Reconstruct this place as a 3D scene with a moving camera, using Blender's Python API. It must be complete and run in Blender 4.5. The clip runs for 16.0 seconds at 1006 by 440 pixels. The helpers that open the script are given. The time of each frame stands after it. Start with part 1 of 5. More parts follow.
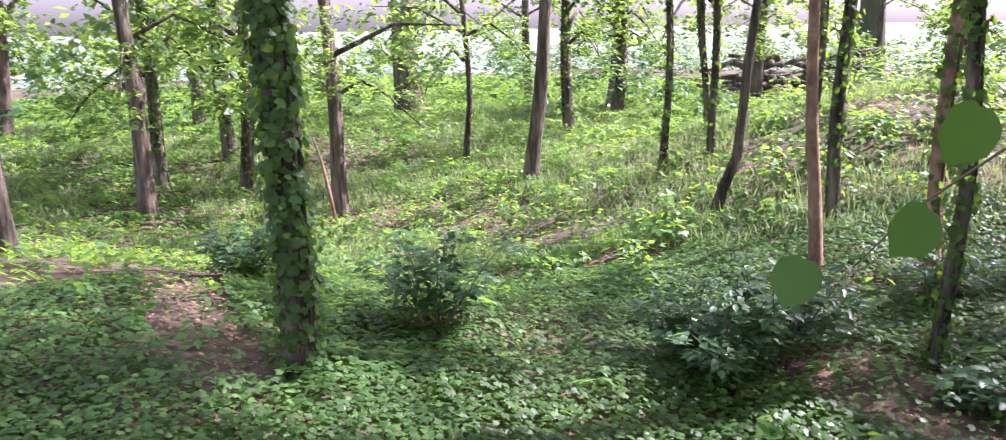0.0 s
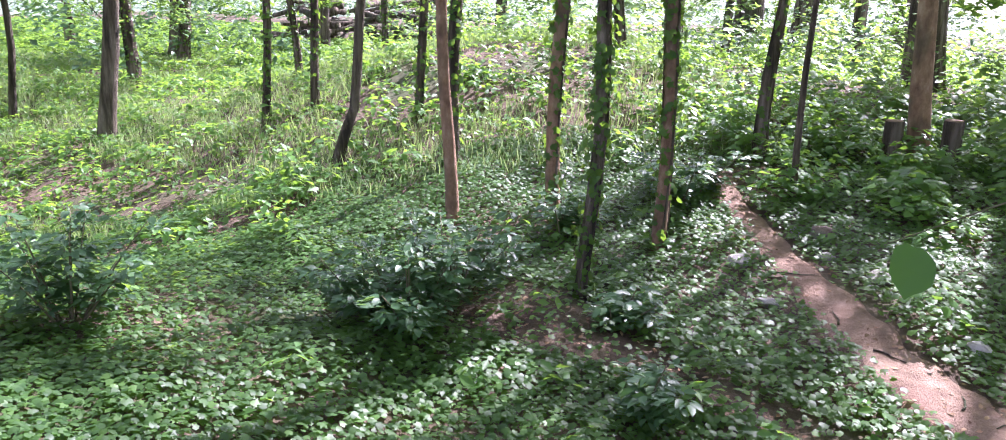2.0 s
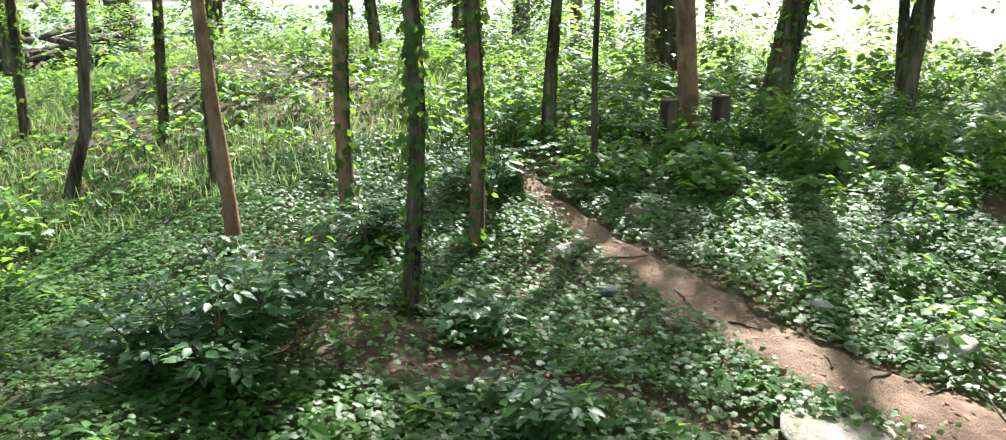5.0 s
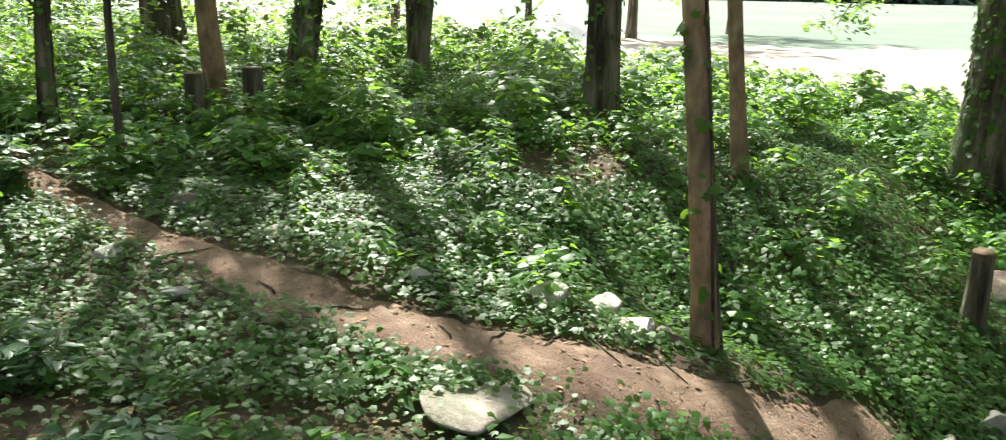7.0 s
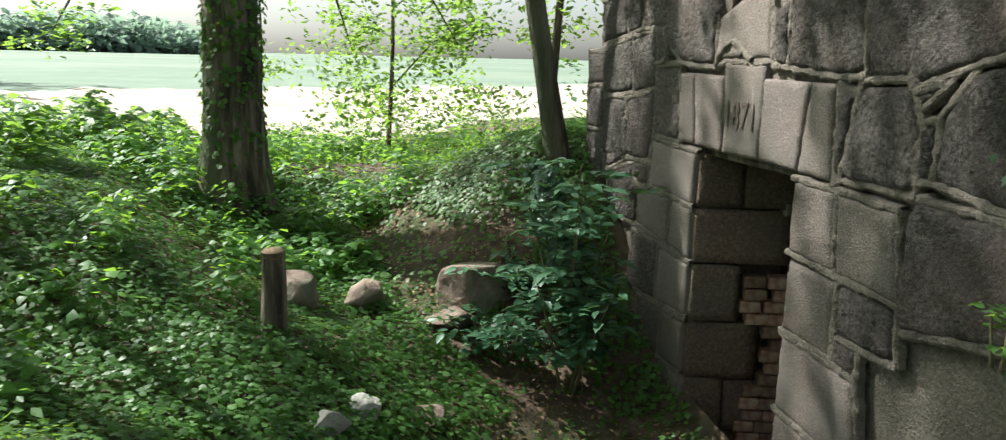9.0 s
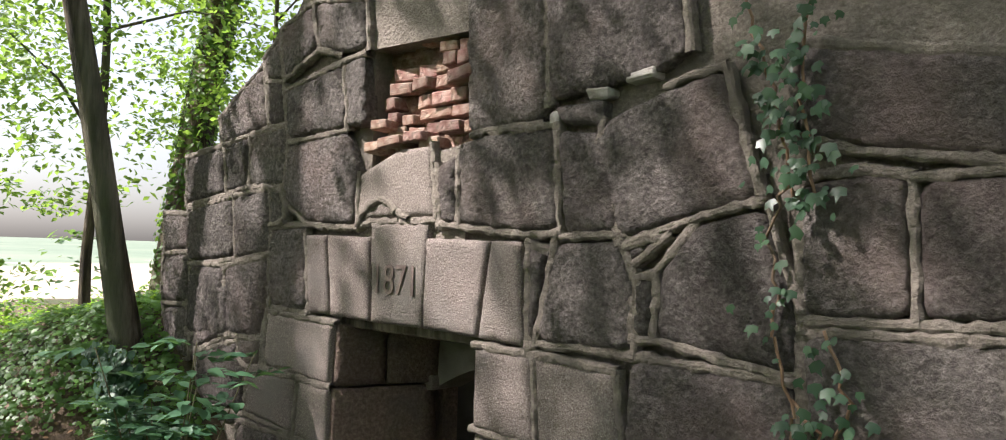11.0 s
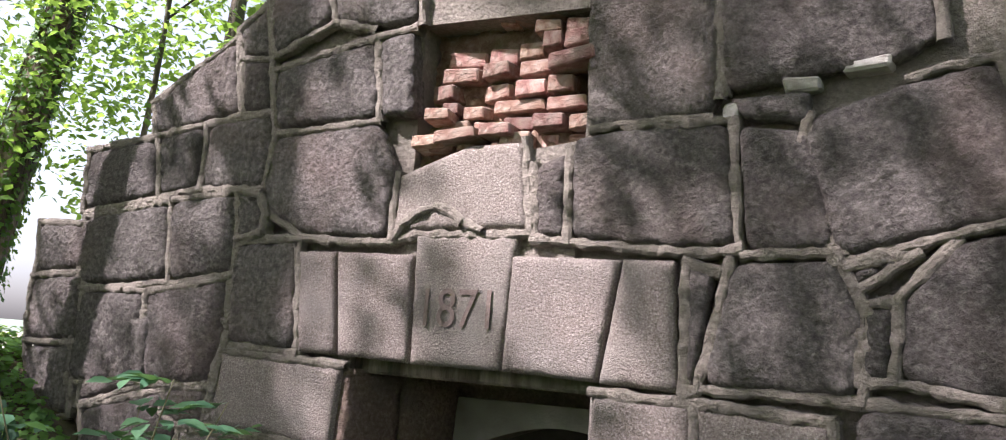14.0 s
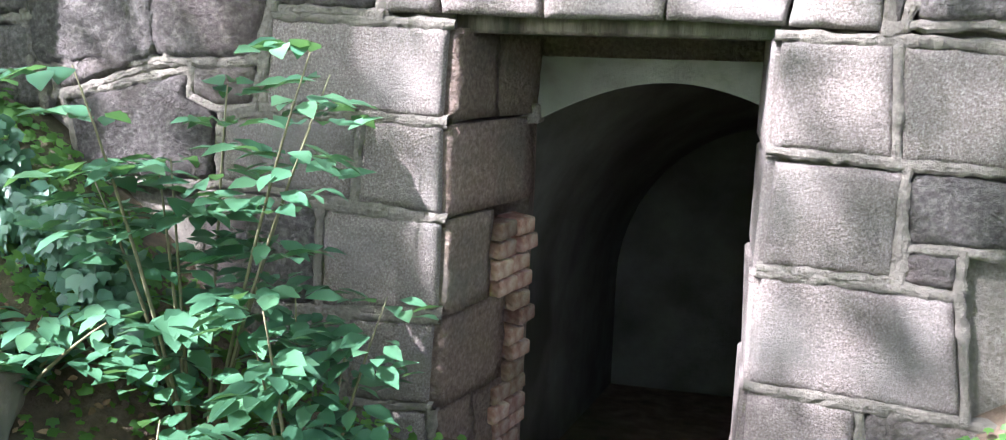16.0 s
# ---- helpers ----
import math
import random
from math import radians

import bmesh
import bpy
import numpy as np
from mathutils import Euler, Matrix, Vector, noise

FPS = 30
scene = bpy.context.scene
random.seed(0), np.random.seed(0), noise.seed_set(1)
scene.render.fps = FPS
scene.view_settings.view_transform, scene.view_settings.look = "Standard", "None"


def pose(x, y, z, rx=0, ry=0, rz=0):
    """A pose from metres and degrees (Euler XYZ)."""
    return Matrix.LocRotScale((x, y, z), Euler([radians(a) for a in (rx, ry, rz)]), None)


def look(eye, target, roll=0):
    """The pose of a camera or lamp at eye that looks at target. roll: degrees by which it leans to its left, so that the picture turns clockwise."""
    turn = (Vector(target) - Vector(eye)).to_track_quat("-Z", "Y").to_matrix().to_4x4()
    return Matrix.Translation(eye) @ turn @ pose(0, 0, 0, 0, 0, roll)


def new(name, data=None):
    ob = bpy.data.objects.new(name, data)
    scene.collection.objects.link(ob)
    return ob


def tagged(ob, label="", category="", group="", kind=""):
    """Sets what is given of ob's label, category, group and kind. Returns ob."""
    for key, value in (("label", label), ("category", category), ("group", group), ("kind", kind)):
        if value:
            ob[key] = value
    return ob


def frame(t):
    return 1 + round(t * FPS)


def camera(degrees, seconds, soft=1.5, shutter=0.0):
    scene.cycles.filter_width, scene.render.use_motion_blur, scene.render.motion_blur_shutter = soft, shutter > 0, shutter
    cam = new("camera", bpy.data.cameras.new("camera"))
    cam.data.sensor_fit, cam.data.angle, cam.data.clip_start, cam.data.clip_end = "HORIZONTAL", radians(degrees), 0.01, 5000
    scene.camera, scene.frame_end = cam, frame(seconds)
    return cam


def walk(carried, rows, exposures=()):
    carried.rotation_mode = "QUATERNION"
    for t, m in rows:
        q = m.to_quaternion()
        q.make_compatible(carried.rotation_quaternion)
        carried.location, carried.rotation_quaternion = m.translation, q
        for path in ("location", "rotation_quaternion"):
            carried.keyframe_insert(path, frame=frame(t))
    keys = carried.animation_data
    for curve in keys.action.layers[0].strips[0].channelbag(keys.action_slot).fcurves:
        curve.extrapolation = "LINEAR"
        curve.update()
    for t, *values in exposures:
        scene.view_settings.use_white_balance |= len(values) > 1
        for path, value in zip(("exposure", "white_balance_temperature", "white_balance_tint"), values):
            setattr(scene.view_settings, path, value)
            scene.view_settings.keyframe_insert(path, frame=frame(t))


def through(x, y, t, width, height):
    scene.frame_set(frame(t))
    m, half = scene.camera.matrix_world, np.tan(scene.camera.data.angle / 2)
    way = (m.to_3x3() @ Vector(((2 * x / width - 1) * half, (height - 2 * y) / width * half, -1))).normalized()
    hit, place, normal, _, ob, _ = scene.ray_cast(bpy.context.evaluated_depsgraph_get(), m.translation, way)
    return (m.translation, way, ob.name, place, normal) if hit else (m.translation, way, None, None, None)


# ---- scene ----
from mathutils import geometry


# the camera and its walk
cam = camera(59.89, 16.0, soft=1.0, shutter=0.1)
ROWS = [
    (0.0, look((4.073, -0.337, 3.137), (5.384, -2.962, 2.509), -0.98)),
    (0.5, look((4.233, -0.328, 3.113), (4.958, -3.137, 2.351), 0.68)),
    (1.0, look((4.414, -0.322, 3.124), (4.679, -3.214, 2.369), 1.24)),
    (1.5, look((4.540, -0.329, 3.156), (4.553, -3.224, 2.369), 1.35)),
    (2.0, look((4.641, -0.419, 3.157), (4.508, -3.308, 2.360), 1.50)),
    (2.5, look((4.780, -0.500, 3.152), (4.349, -3.358, 2.349), 1.43)),
    (3.0, look((4.829, -0.595, 3.131), (4.282, -3.438, 2.346), 0.97)),
    (3.2, look((4.837, -0.637, 3.118), (4.285, -3.501, 2.416), 0.71)),
    (5.3, look((5.023, -1.109, 2.902), (3.786, -3.740, 2.160), -0.50)),
    (5.5, look((5.044, -1.177, 2.878), (3.644, -3.720, 2.120), -0.32)),
    (6.0, look((5.069, -1.339, 2.852), (3.350, -3.675, 2.085), -0.55)),
    (6.5, look((5.033, -1.506, 2.827), (3.114, -3.679, 2.053), 0.25)),
    (7.0, look((5.000, -1.670, 2.741), (2.649, -3.378, 1.995), 1.23)),
    (7.5, look((4.991, -1.793, 2.665), (2.340, -3.025, 1.991), 1.52)),
    (8.0, look((4.824, -1.898, 2.592), (1.985, -2.636, 1.961), 1.34)),
    (8.5, look((4.581, -2.022, 2.475), (1.636, -2.131, 1.911), 0.87)),
    (9.0, look((4.323, -2.041, 2.435), (1.443, -1.391, 1.904), 1.35)),
    (9.5, look((4.100, -2.048, 2.404), (1.371, -0.870, 1.999), 0.16)),
    (10.0, look((3.911, -2.146, 2.416), (1.382, -0.548, 2.190), 0.43)),
    (10.2, look((3.819, -2.186, 2.402), (1.382, -0.441, 2.272), 0.93)),
    (12.3, look((2.991, -2.508, 2.207), (1.113, -0.178, 2.416), 2.97)),
    (12.5, look((2.912, -2.508, 2.183), (1.077, -0.143, 2.387), 3.36)),
    (13.0, look((2.622, -2.433, 2.115), (0.946, 0.036, 2.427), 3.79)),
    (13.5, look((2.311, -2.421, 2.085), (0.676, 0.059, 2.501), 4.73)),
    (14.0, look((2.036, -2.511, 2.044), (0.570, 0.061, 2.527), 4.46)),
    (14.5, look((1.742, -2.523, 1.990), (0.506, 0.149, 2.563), 3.92)),
    (15.0, look((1.457, -2.575, 1.943), (0.280, 0.160, 2.311), 3.63)),
    (15.5, look((1.090, -2.658, 1.922), (0.182, 0.198, 1.796), 2.39)),
    (16.0, look((0.803, -2.641, 1.918), (0.120, 0.223, 1.345), 1.47)),
]
walk(cam, ROWS, [(0.0, 2.03, 5800, 44), (1.0, 2.26, 5650, 45), (2.0, 2.08, 5600, 39), (3.0, 1.88, 5650, 22), (6.0, 1.78, 6300, 8), (8.0, 1.30, 6450, 1), (9.0, 1.28, 6150, 3), (10.2, 1.33, 6450, 10),
                 (12.5, 1.88, 6050, 24), (14.5, 1.88, 6000, 24), (15.0, 1.93, 5900, 22), (16.0, 3.28, 5450, 18)])

# daylight: clear sky and one sun, high in front of the wood
SUN_TO = Vector((-0.52, -0.58, 0.80)).normalized()
world = bpy.data.worlds.new("daylight")
scene.world = world
world.use_nodes = True
_n = world.node_tree.nodes
sky = _n.new("ShaderNodeTexSky")
sky.sky_type, sky.sun_disc = "NISHITA", False
sky.sun_elevation = math.asin(SUN_TO.z)
sky.sun_rotation = math.atan2(SUN_TO.x, SUN_TO.y)
sky.dust_density, sky.air_density = 3.0, 1.0
_n["Background"].inputs["Strength"].default_value = 0.092
hazy = _n.new("ShaderNodeHueSaturation")
hazy.inputs["Saturation"].default_value = 0.45
world.node_tree.links.new(sky.outputs[0], hazy.inputs["Color"])
world.node_tree.links.new(hazy.outputs[0], _n["Background"].inputs["Color"])
sun = new("sun", bpy.data.lights.new("sun", "SUN"))
sun.data.energy, sun.data.angle, sun.data.color = 5.0, radians(0.9), (1.0, 0.95, 0.86)
sun.matrix_world = look((0, 0, 30), Vector((0, 0, 30)) - SUN_TO)

# rolling ground: a base height and soft rises and dips (x, y, spread, rise)
BASE = 1.287
RISES = []
RISES += [(-8, -14, 2.6, -0.01), (-4, -14, 2.6, 0.057), (0, -14, 2.6, 0.005), (4, -14, 2.6, 0.297), (8, -14, 2.6, 0.008), (12, -14, 2.6, 0.066)]
RISES += [(-8, -10.5, 2.6, 0.057), (-4, -10.5, 2.6, 0.552), (0, -10.5, 2.6, 0.26), (4, -10.5, 2.6, 0.885), (8, -10.5, 2.6, 0.182), (12, -10.5, 2.6, -0.486)]
RISES += [(-8, -7, 2.6, -0.049), (-4, -7, 2.6, 0.194), (0, -7, 2.6, 0.0), (4, -7, 2.6, 0.211), (8, -7, 2.6, -0.664), (12, -7, 2.6, -0.226)]
RISES += [(-8, -3.5, 2.6, -0.293), (-4, -3.5, 2.6, 0.159), (0, -3.5, 2.6, 0.353), (4, -3.5, 2.6, -0.257), (8, -3.5, 2.6, 0.723), (12, -3.5, 2.6, 0.261)]
RISES += [(-2, -0.3, 1.0, 0.879), (-0.6, -0.3, 1.0, -0.557), (0.8, -0.3, 1.0, -0.665), (2.2, -0.3, 1.0, 0.235), (3.6, -0.3, 1.0, 0.527)]
RISES += [(-2, -1.7, 1.0, -0.703), (-0.6, -1.7, 1.0, -0.236), (0.8, -1.7, 1.0, 0.028), (2.2, -1.7, 1.0, -1.143), (3.6, -1.7, 1.0, -0.366)]
RISES += [(0.6, -2.6, 0.7, -0.192), (1.6, -2.6, 0.7, 0.308), (2.6, -2.6, 0.7, 0.325)]
RISES += [(0.6, -3.4, 0.7, -0.317), (1.6, -3.4, 0.7, -0.113), (2.6, -3.4, 0.7, 0.047)]


# ---------------------------------------------------------------- materials
def material(name, stops, scale=8.0, rough=0.85, bump=0.3, bump_scale=40.0, stretch=(1, 1, 1), vary=0.0, island=0.0, spec=0.3,
             stain=None, stain_scale=1.5, deep=0.02, mottle=1.0):
    """Noise-coloured surface. stops: [(position, rgb)]; vary: brightness by object; island: by piece of a joined mesh."""
    m = bpy.data.materials.new(name)
    m.use_nodes = True
    nt = m.node_tree
    N, L = nt.nodes, nt.links
    b = N["Principled BSDF"]
    b.inputs["Roughness"].default_value = rough
    b.inputs["Specular IOR Level"].default_value = spec
    co = N.new("ShaderNodeTexCoord")
    mp = N.new("ShaderNodeMapping")
    mp.inputs["Scale"].default_value = stretch
    L.new(co.outputs["Object"], mp.inputs[0])
    n1 = N.new("ShaderNodeTexNoise")
    n1.inputs["Scale"].default_value, n1.inputs["Detail"].default_value, n1.inputs["Roughness"].default_value = scale, 8, 0.65
    L.new(mp.outputs[0], n1.inputs["Vector"])
    r = N.new("ShaderNodeValToRGB")
    els = r.color_ramp.elements
    while len(els) < len(stops):
        els.new(0.5)
    for e, (p, c) in zip(els, stops):
        e.position, e.color = p, (*c, 1)
    L.new(n1.outputs["Fac"], r.inputs[0])
    col = r.outputs[0]
    if stain:
        n2 = N.new("ShaderNodeTexNoise")
        n2.inputs["Scale"].default_value, n2.inputs["Detail"].default_value = stain_scale, 5
        L.new(mp.outputs[0], n2.inputs["Vector"])
        rr = N.new("ShaderNodeValToRGB")
        rr.color_ramp.elements[0].position, rr.color_ramp.elements[1].position = 0.48, 0.66
        L.new(n2.outputs["Fac"], rr.inputs[0])
        sc = N.new("ShaderNodeMath")
        sc.operation, sc.inputs[1].default_value = "MULTIPLY", mottle
        L.new(rr.outputs[0], sc.inputs[0])
        mx = N.new("ShaderNodeMixRGB")
        mx.inputs[2].default_value = (*stain, 1)
        L.new(sc.outputs[0], mx.inputs[0])
        L.new(col, mx.inputs[1])
        col = mx.outputs[0]
    for amount, node, out in ((vary, "ShaderNodeObjectInfo", "Random"), (island, "ShaderNodeNewGeometry", "Random Per Island")):
        if amount:
            oi = N.new(node)
            hs = N.new("ShaderNodeHueSaturation")
            mr = N.new("ShaderNodeMapRange")
            mr.inputs["To Min"].default_value, mr.inputs["To Max"].default_value = 1 - amount, 1 + amount
            L.new(oi.outputs[out], mr.inputs[0])
            L.new(mr.outputs[0], hs.inputs["Value"])
            mh = N.new("ShaderNodeMapRange")
            mh.inputs["To Min"].default_value, mh.inputs["To Max"].default_value = 0.5 - amount * 0.04, 0.5 + amount * 0.04
            ma = N.new("ShaderNodeMath")
            ma.operation = "FRACT"
            mm = N.new("ShaderNodeMath")
            mm.operation, mm.inputs[1].default_value = "MULTIPLY", 17.3
            L.new(oi.outputs[out], mm.inputs[0])
            L.new(mm.outputs[0], ma.inputs[0])
            L.new(ma.outputs[0], mh.inputs[0])
            L.new(mh.outputs[0], hs.inputs["Hue"])
            L.new(col, hs.inputs["Color"])
            col = hs.outputs[0]
    L.new(col, b.inputs["Base Color"])
    if bump:
        n3 = N.new("ShaderNodeTexNoise")
        n3.inputs["Scale"].default_value, n3.inputs["Detail"].default_value, n3.inputs["Roughness"].default_value = bump_scale, 8, 0.7
        L.new(mp.outputs[0], n3.inputs["Vector"])
        bp = N.new("ShaderNodeBump")
        bp.inputs["Strength"].default_value, bp.inputs["Distance"].default_value = bump, deep
        L.new(n3.outputs["Fac"], bp.inputs["Height"])
        L.new(bp.outputs[0], b.inputs["Normal"])
    return m


def leaf_material(name, dark, light, through=(0.25, 0.4, 0.03), mix=0.35, rough=0.45, shine=0.4):
    """Leaf: glossy top coat, light passing through the blade, colour by leaf."""
    m = bpy.data.materials.new(name)
    m.use_nodes = True
    N, L = m.node_tree.nodes, m.node_tree.links
    b = N["Principled BSDF"]
    b.inputs["Roughness"].default_value = rough
    b.inputs["Specular IOR Level"].default_value = shine
    g = N.new("ShaderNodeNewGeometry")
    r = N.new("ShaderNodeValToRGB")
    r.color_ramp.elements[0].color, r.color_ramp.elements[1].color = (*dark, 1), (*light, 1)
    mid = r.color_ramp.elements.new(0.75)
    mid.color = (*[0.6 * a + 0.4 * c for a, c in zip(dark, light)], 1)
    L.new(g.outputs["Random Per Island"], r.inputs[0])
    co = N.new("ShaderNodeTexCoord")
    n = N.new("ShaderNodeTexNoise")
    n.inputs["Scale"].default_value, n.inputs["Detail"].default_value = 0.9, 3
    L.new(co.outputs["Object"], n.inputs["Vector"])
    hs = N.new("ShaderNodeHueSaturation")
    mr = N.new("ShaderNodeMapRange")
    mr.inputs["From Min"].default_value, mr.inputs["From Max"].default_value = 0.3, 0.7
    mr.inputs["To Min"].default_value, mr.inputs["To Max"].default_value = 0.8, 1.2
    L.new(n.outputs["Fac"], mr.inputs[0])
    L.new(mr.outputs[0], hs.inputs["Value"])
    L.new(r.outputs[0], hs.inputs["Color"])
    L.new(hs.outputs[0], b.inputs["Base Color"])
    t = N.new("ShaderNodeBsdfTranslucent")
    t.inputs["Color"].default_value = (*through, 1)
    s = N.new("ShaderNodeMixShader")
    s.inputs[0].default_value = mix
    L.new(b.outputs[0], s.inputs[1])
    L.new(t.outputs[0], s.inputs[2])
    L.new(s.outputs[0], N["Material Output"].inputs["Surface"])
    return m


M_SOIL = material("woodland_soil", [(0.3, (0.045, 0.033, 0.023)), (0.5, (0.11, 0.075, 0.053)), (0.7, (0.19, 0.135, 0.1))], 9, 0.95, 0.8, 60,
                  stain=(0.06, 0.07, 0.03), stain_scale=0.8)
M_PATH = material("trodden_earth", [(0.3, (0.13, 0.085, 0.06)), (0.55, (0.27, 0.18, 0.13)), (0.75, (0.4, 0.29, 0.23))], 7, 0.95, 0.9, 55,
                  stain=(0.2, 0.12, 0.09), stain_scale=2.5)
M_SAND = material("pale_sand", [(0.3, (0.3, 0.245, 0.205)), (0.7, (0.43, 0.365, 0.32))], 0.6, 0.95, 0.5, 3)
M_CROP = material("green_crop", [(0.3, (0.115, 0.16, 0.115)), (0.7, (0.165, 0.21, 0.16))], 0.25, 0.9, 0.6, 6, stain=(0.2, 0.23, 0.175), stain_scale=0.03)
M_STONE = material("dark_red_granite", [(0.32, (0.088, 0.074, 0.069)), (0.5, (0.152, 0.13, 0.121)), (0.68, (0.255, 0.222, 0.208))], 48, 0.88, 1.0, 36, vary=0.26,
                   stain=(0.2, 0.142, 0.128), stain_scale=2.1, deep=0.085, mottle=0.55)
M_ASHLAR = material("dressed_sandstone", [(0.3, (0.115, 0.09, 0.08)), (0.48, (0.22, 0.178, 0.161)), (0.58, (0.285, 0.238, 0.218)), (0.72, (0.46, 0.4, 0.37))], 150, 0.9, 1.0, 120, vary=0.16, deep=0.016, mottle=0.7,
                    stain=(0.19, 0.172, 0.158), stain_scale=2.6)
M_JAMB = material("weathered_brown_block", [(0.3, (0.13, 0.09, 0.07)), (0.5, (0.22, 0.155, 0.125)), (0.7, (0.33, 0.25, 0.21))], 60, 0.92, 1.0, 38, vary=0.25, deep=0.04, mottle=0.6,
                  stain=(0.12, 0.11, 0.1), stain_scale=3.0)
M_MORTAR = material("lime_mortar", [(0.3, (0.17, 0.142, 0.12)), (0.55, (0.275, 0.235, 0.203)), (0.75, (0.38, 0.335, 0.295))], 60, 0.95, 1.0, 55, deep=0.03, stain=(0.19, 0.165, 0.14), stain_scale=3)
M_BRICK = material("soft_red_brick", [(0.3, (0.2, 0.085, 0.065)), (0.5, (0.35, 0.185, 0.145)), (0.7, (0.54, 0.42, 0.36))], 16, 0.95, 0.9, 60, vary=0.4,
                   stain=(0.45, 0.36, 0.3), stain_scale=9, mottle=0.6, deep=0.03)
M_RUBBLE = material("crumbled_brick_bedding", [(0.3, (0.16, 0.085, 0.06)), (0.52, (0.33, 0.21, 0.155)), (0.74, (0.5, 0.4, 0.32))], 22, 0.97, 1.0, 50, deep=0.05, stain=(0.2, 0.19, 0.1), stain_scale=5)
M_PLASTER = material("grey_whitewash", [(0.3, (0.17, 0.165, 0.14)), (0.7, (0.3, 0.29, 0.25))], 5, 0.95, 0.5, 20, stain=(0.11, 0.1, 0.08), stain_scale=2.5)
# cellar whitewash: colour darkened to stand in for the shade indoors
M_VAULT = material("shaded_whitewash", [(0.3, (0.07, 0.07, 0.062)), (0.7, (0.15, 0.15, 0.138))], 3, 0.95, 0.4, 20, stain=(0.05, 0.048, 0.042), stain_scale=1.2)
M_BARK = material("grey_brown_bark", [(0.38, (0.04, 0.032, 0.024)), (0.5, (0.125, 0.098, 0.072)), (0.64, (0.28, 0.23, 0.18))], 11, 0.95, 1.0, 30, stretch=(1, 1, 0.14), vary=0.25, deep=0.05,
                  stain=(0.1, 0.12, 0.07), stain_scale=1.6)
M_BARK_PALE = material("pale_smooth_bark", [(0.3, (0.16, 0.09, 0.055)), (0.52, (0.33, 0.205, 0.13)), (0.7, (0.47, 0.34, 0.24))], 14, 0.9, 0.8, 30, stretch=(1, 1, 0.5), vary=0.15,
                       stain=(0.11, 0.085, 0.06), stain_scale=5)
M_CUT = material("cut_wood", [(0.3, (0.16, 0.1, 0.065)), (0.7, (0.33, 0.23, 0.16))], 14, 0.9, 0.5, 40, stretch=(1, 1, 0.3))
M_ROCK = material("field_boulder", [(0.3, (0.15, 0.108, 0.09)), (0.55, (0.25, 0.185, 0.155)), (0.78, (0.4, 0.32, 0.28))], 12, 0.9, 0.8, 35, vary=0.2, stain=(0.16, 0.16, 0.12), stain_scale=4)
M_GRAVEL = material("pale_gravel", [(0.3, (0.5, 0.49, 0.48)), (0.7, (0.66, 0.65, 0.64))], 3, 0.95, 0.6, 9)
M_SLAB = material("worn_slab", [(0.35, (0.2, 0.165, 0.14)), (0.52, (0.33, 0.28, 0.245)), (0.7, (0.46, 0.41, 0.37))], 9, 0.9, 0.8, 35, vary=0.2, stain=(0.13, 0.14, 0.09), stain_scale=4)
M_ROCK_PALE = material("pale_fieldstone", [(0.35, (0.29, 0.26, 0.235)), (0.52, (0.45, 0.42, 0.39)), (0.7, (0.6, 0.57, 0.54))], 12, 0.9, 0.7, 40, vary=0.2, stain=(0.24, 0.22, 0.19), stain_scale=5)
M_IVY = leaf_material("ivy_leaf", (0.026, 0.068, 0.02), (0.1, 0.2, 0.05), (0.3, 0.5, 0.045), 0.35, 0.46, 0.26)
M_IVY_WALL = leaf_material("wall_ivy_leaf", (0.022, 0.055, 0.03), (0.06, 0.12, 0.06), (0.12, 0.25, 0.05), 0.2, 0.4, 0.45)
M_IVY_BANK = leaf_material("bank_ivy_leaf", (0.032, 0.085, 0.05), (0.09, 0.18, 0.105), (0.14, 0.28, 0.08), 0.2, 0.42, 0.4)
M_HERB = leaf_material("herb_leaf", (0.04, 0.11, 0.03), (0.13, 0.26, 0.06), (0.32, 0.54, 0.055), 0.42, 0.46, 0.28)
M_SHRUB = leaf_material("shrub_leaf", (0.035, 0.09, 0.04), (0.1, 0.2, 0.08), (0.2, 0.36, 0.07), 0.32, 0.42, 0.4)
M_CROWN = leaf_material("tree_leaf", (0.04, 0.1, 0.03), (0.11, 0.21, 0.05), (0.34, 0.53, 0.08), 0.45, 0.5)
M_LIME = leaf_material("lime_leaf", (0.03, 0.09, 0.02), (0.08, 0.18, 0.035), (0.16, 0.34, 0.025), 0.35, 0.45)
M_ELDER = leaf_material("elder_leaf", (0.04, 0.105, 0.06), (0.095, 0.195, 0.1), (0.15, 0.3, 0.08), 0.2, 0.42, 0.45)
M_GRASS = leaf_material("grass_blade", (0.12, 0.19, 0.08), (0.4, 0.47, 0.27), (0.34, 0.46, 0.14), 0.35, 0.6)
M_LITTER = material("dry_leaf", [(0.3, (0.16, 0.09, 0.05)), (0.7, (0.34, 0.22, 0.14))], 20, 0.9, 0.2, 60, island=0.4)
# leaf greens lifted towards pale grey to imitate distance haze
M_FAR_WOOD = leaf_material("hazed_wood_leaf", (0.2, 0.26, 0.22), (0.25, 0.32, 0.27), (0.3, 0.42, 0.3), 0.5, 0.7)
M_STEM = material("green_brown_stem", [(0.3, (0.1, 0.1, 0.05)), (0.7, (0.2, 0.17, 0.1))], 20, 0.8, 0.2, 60)
M_CARVED = material("carved_shadowed_numeral", [(0.3, (0.13, 0.095, 0.085)), (0.7, (0.22, 0.165, 0.15))], 60, 0.95, 0.6, 80)


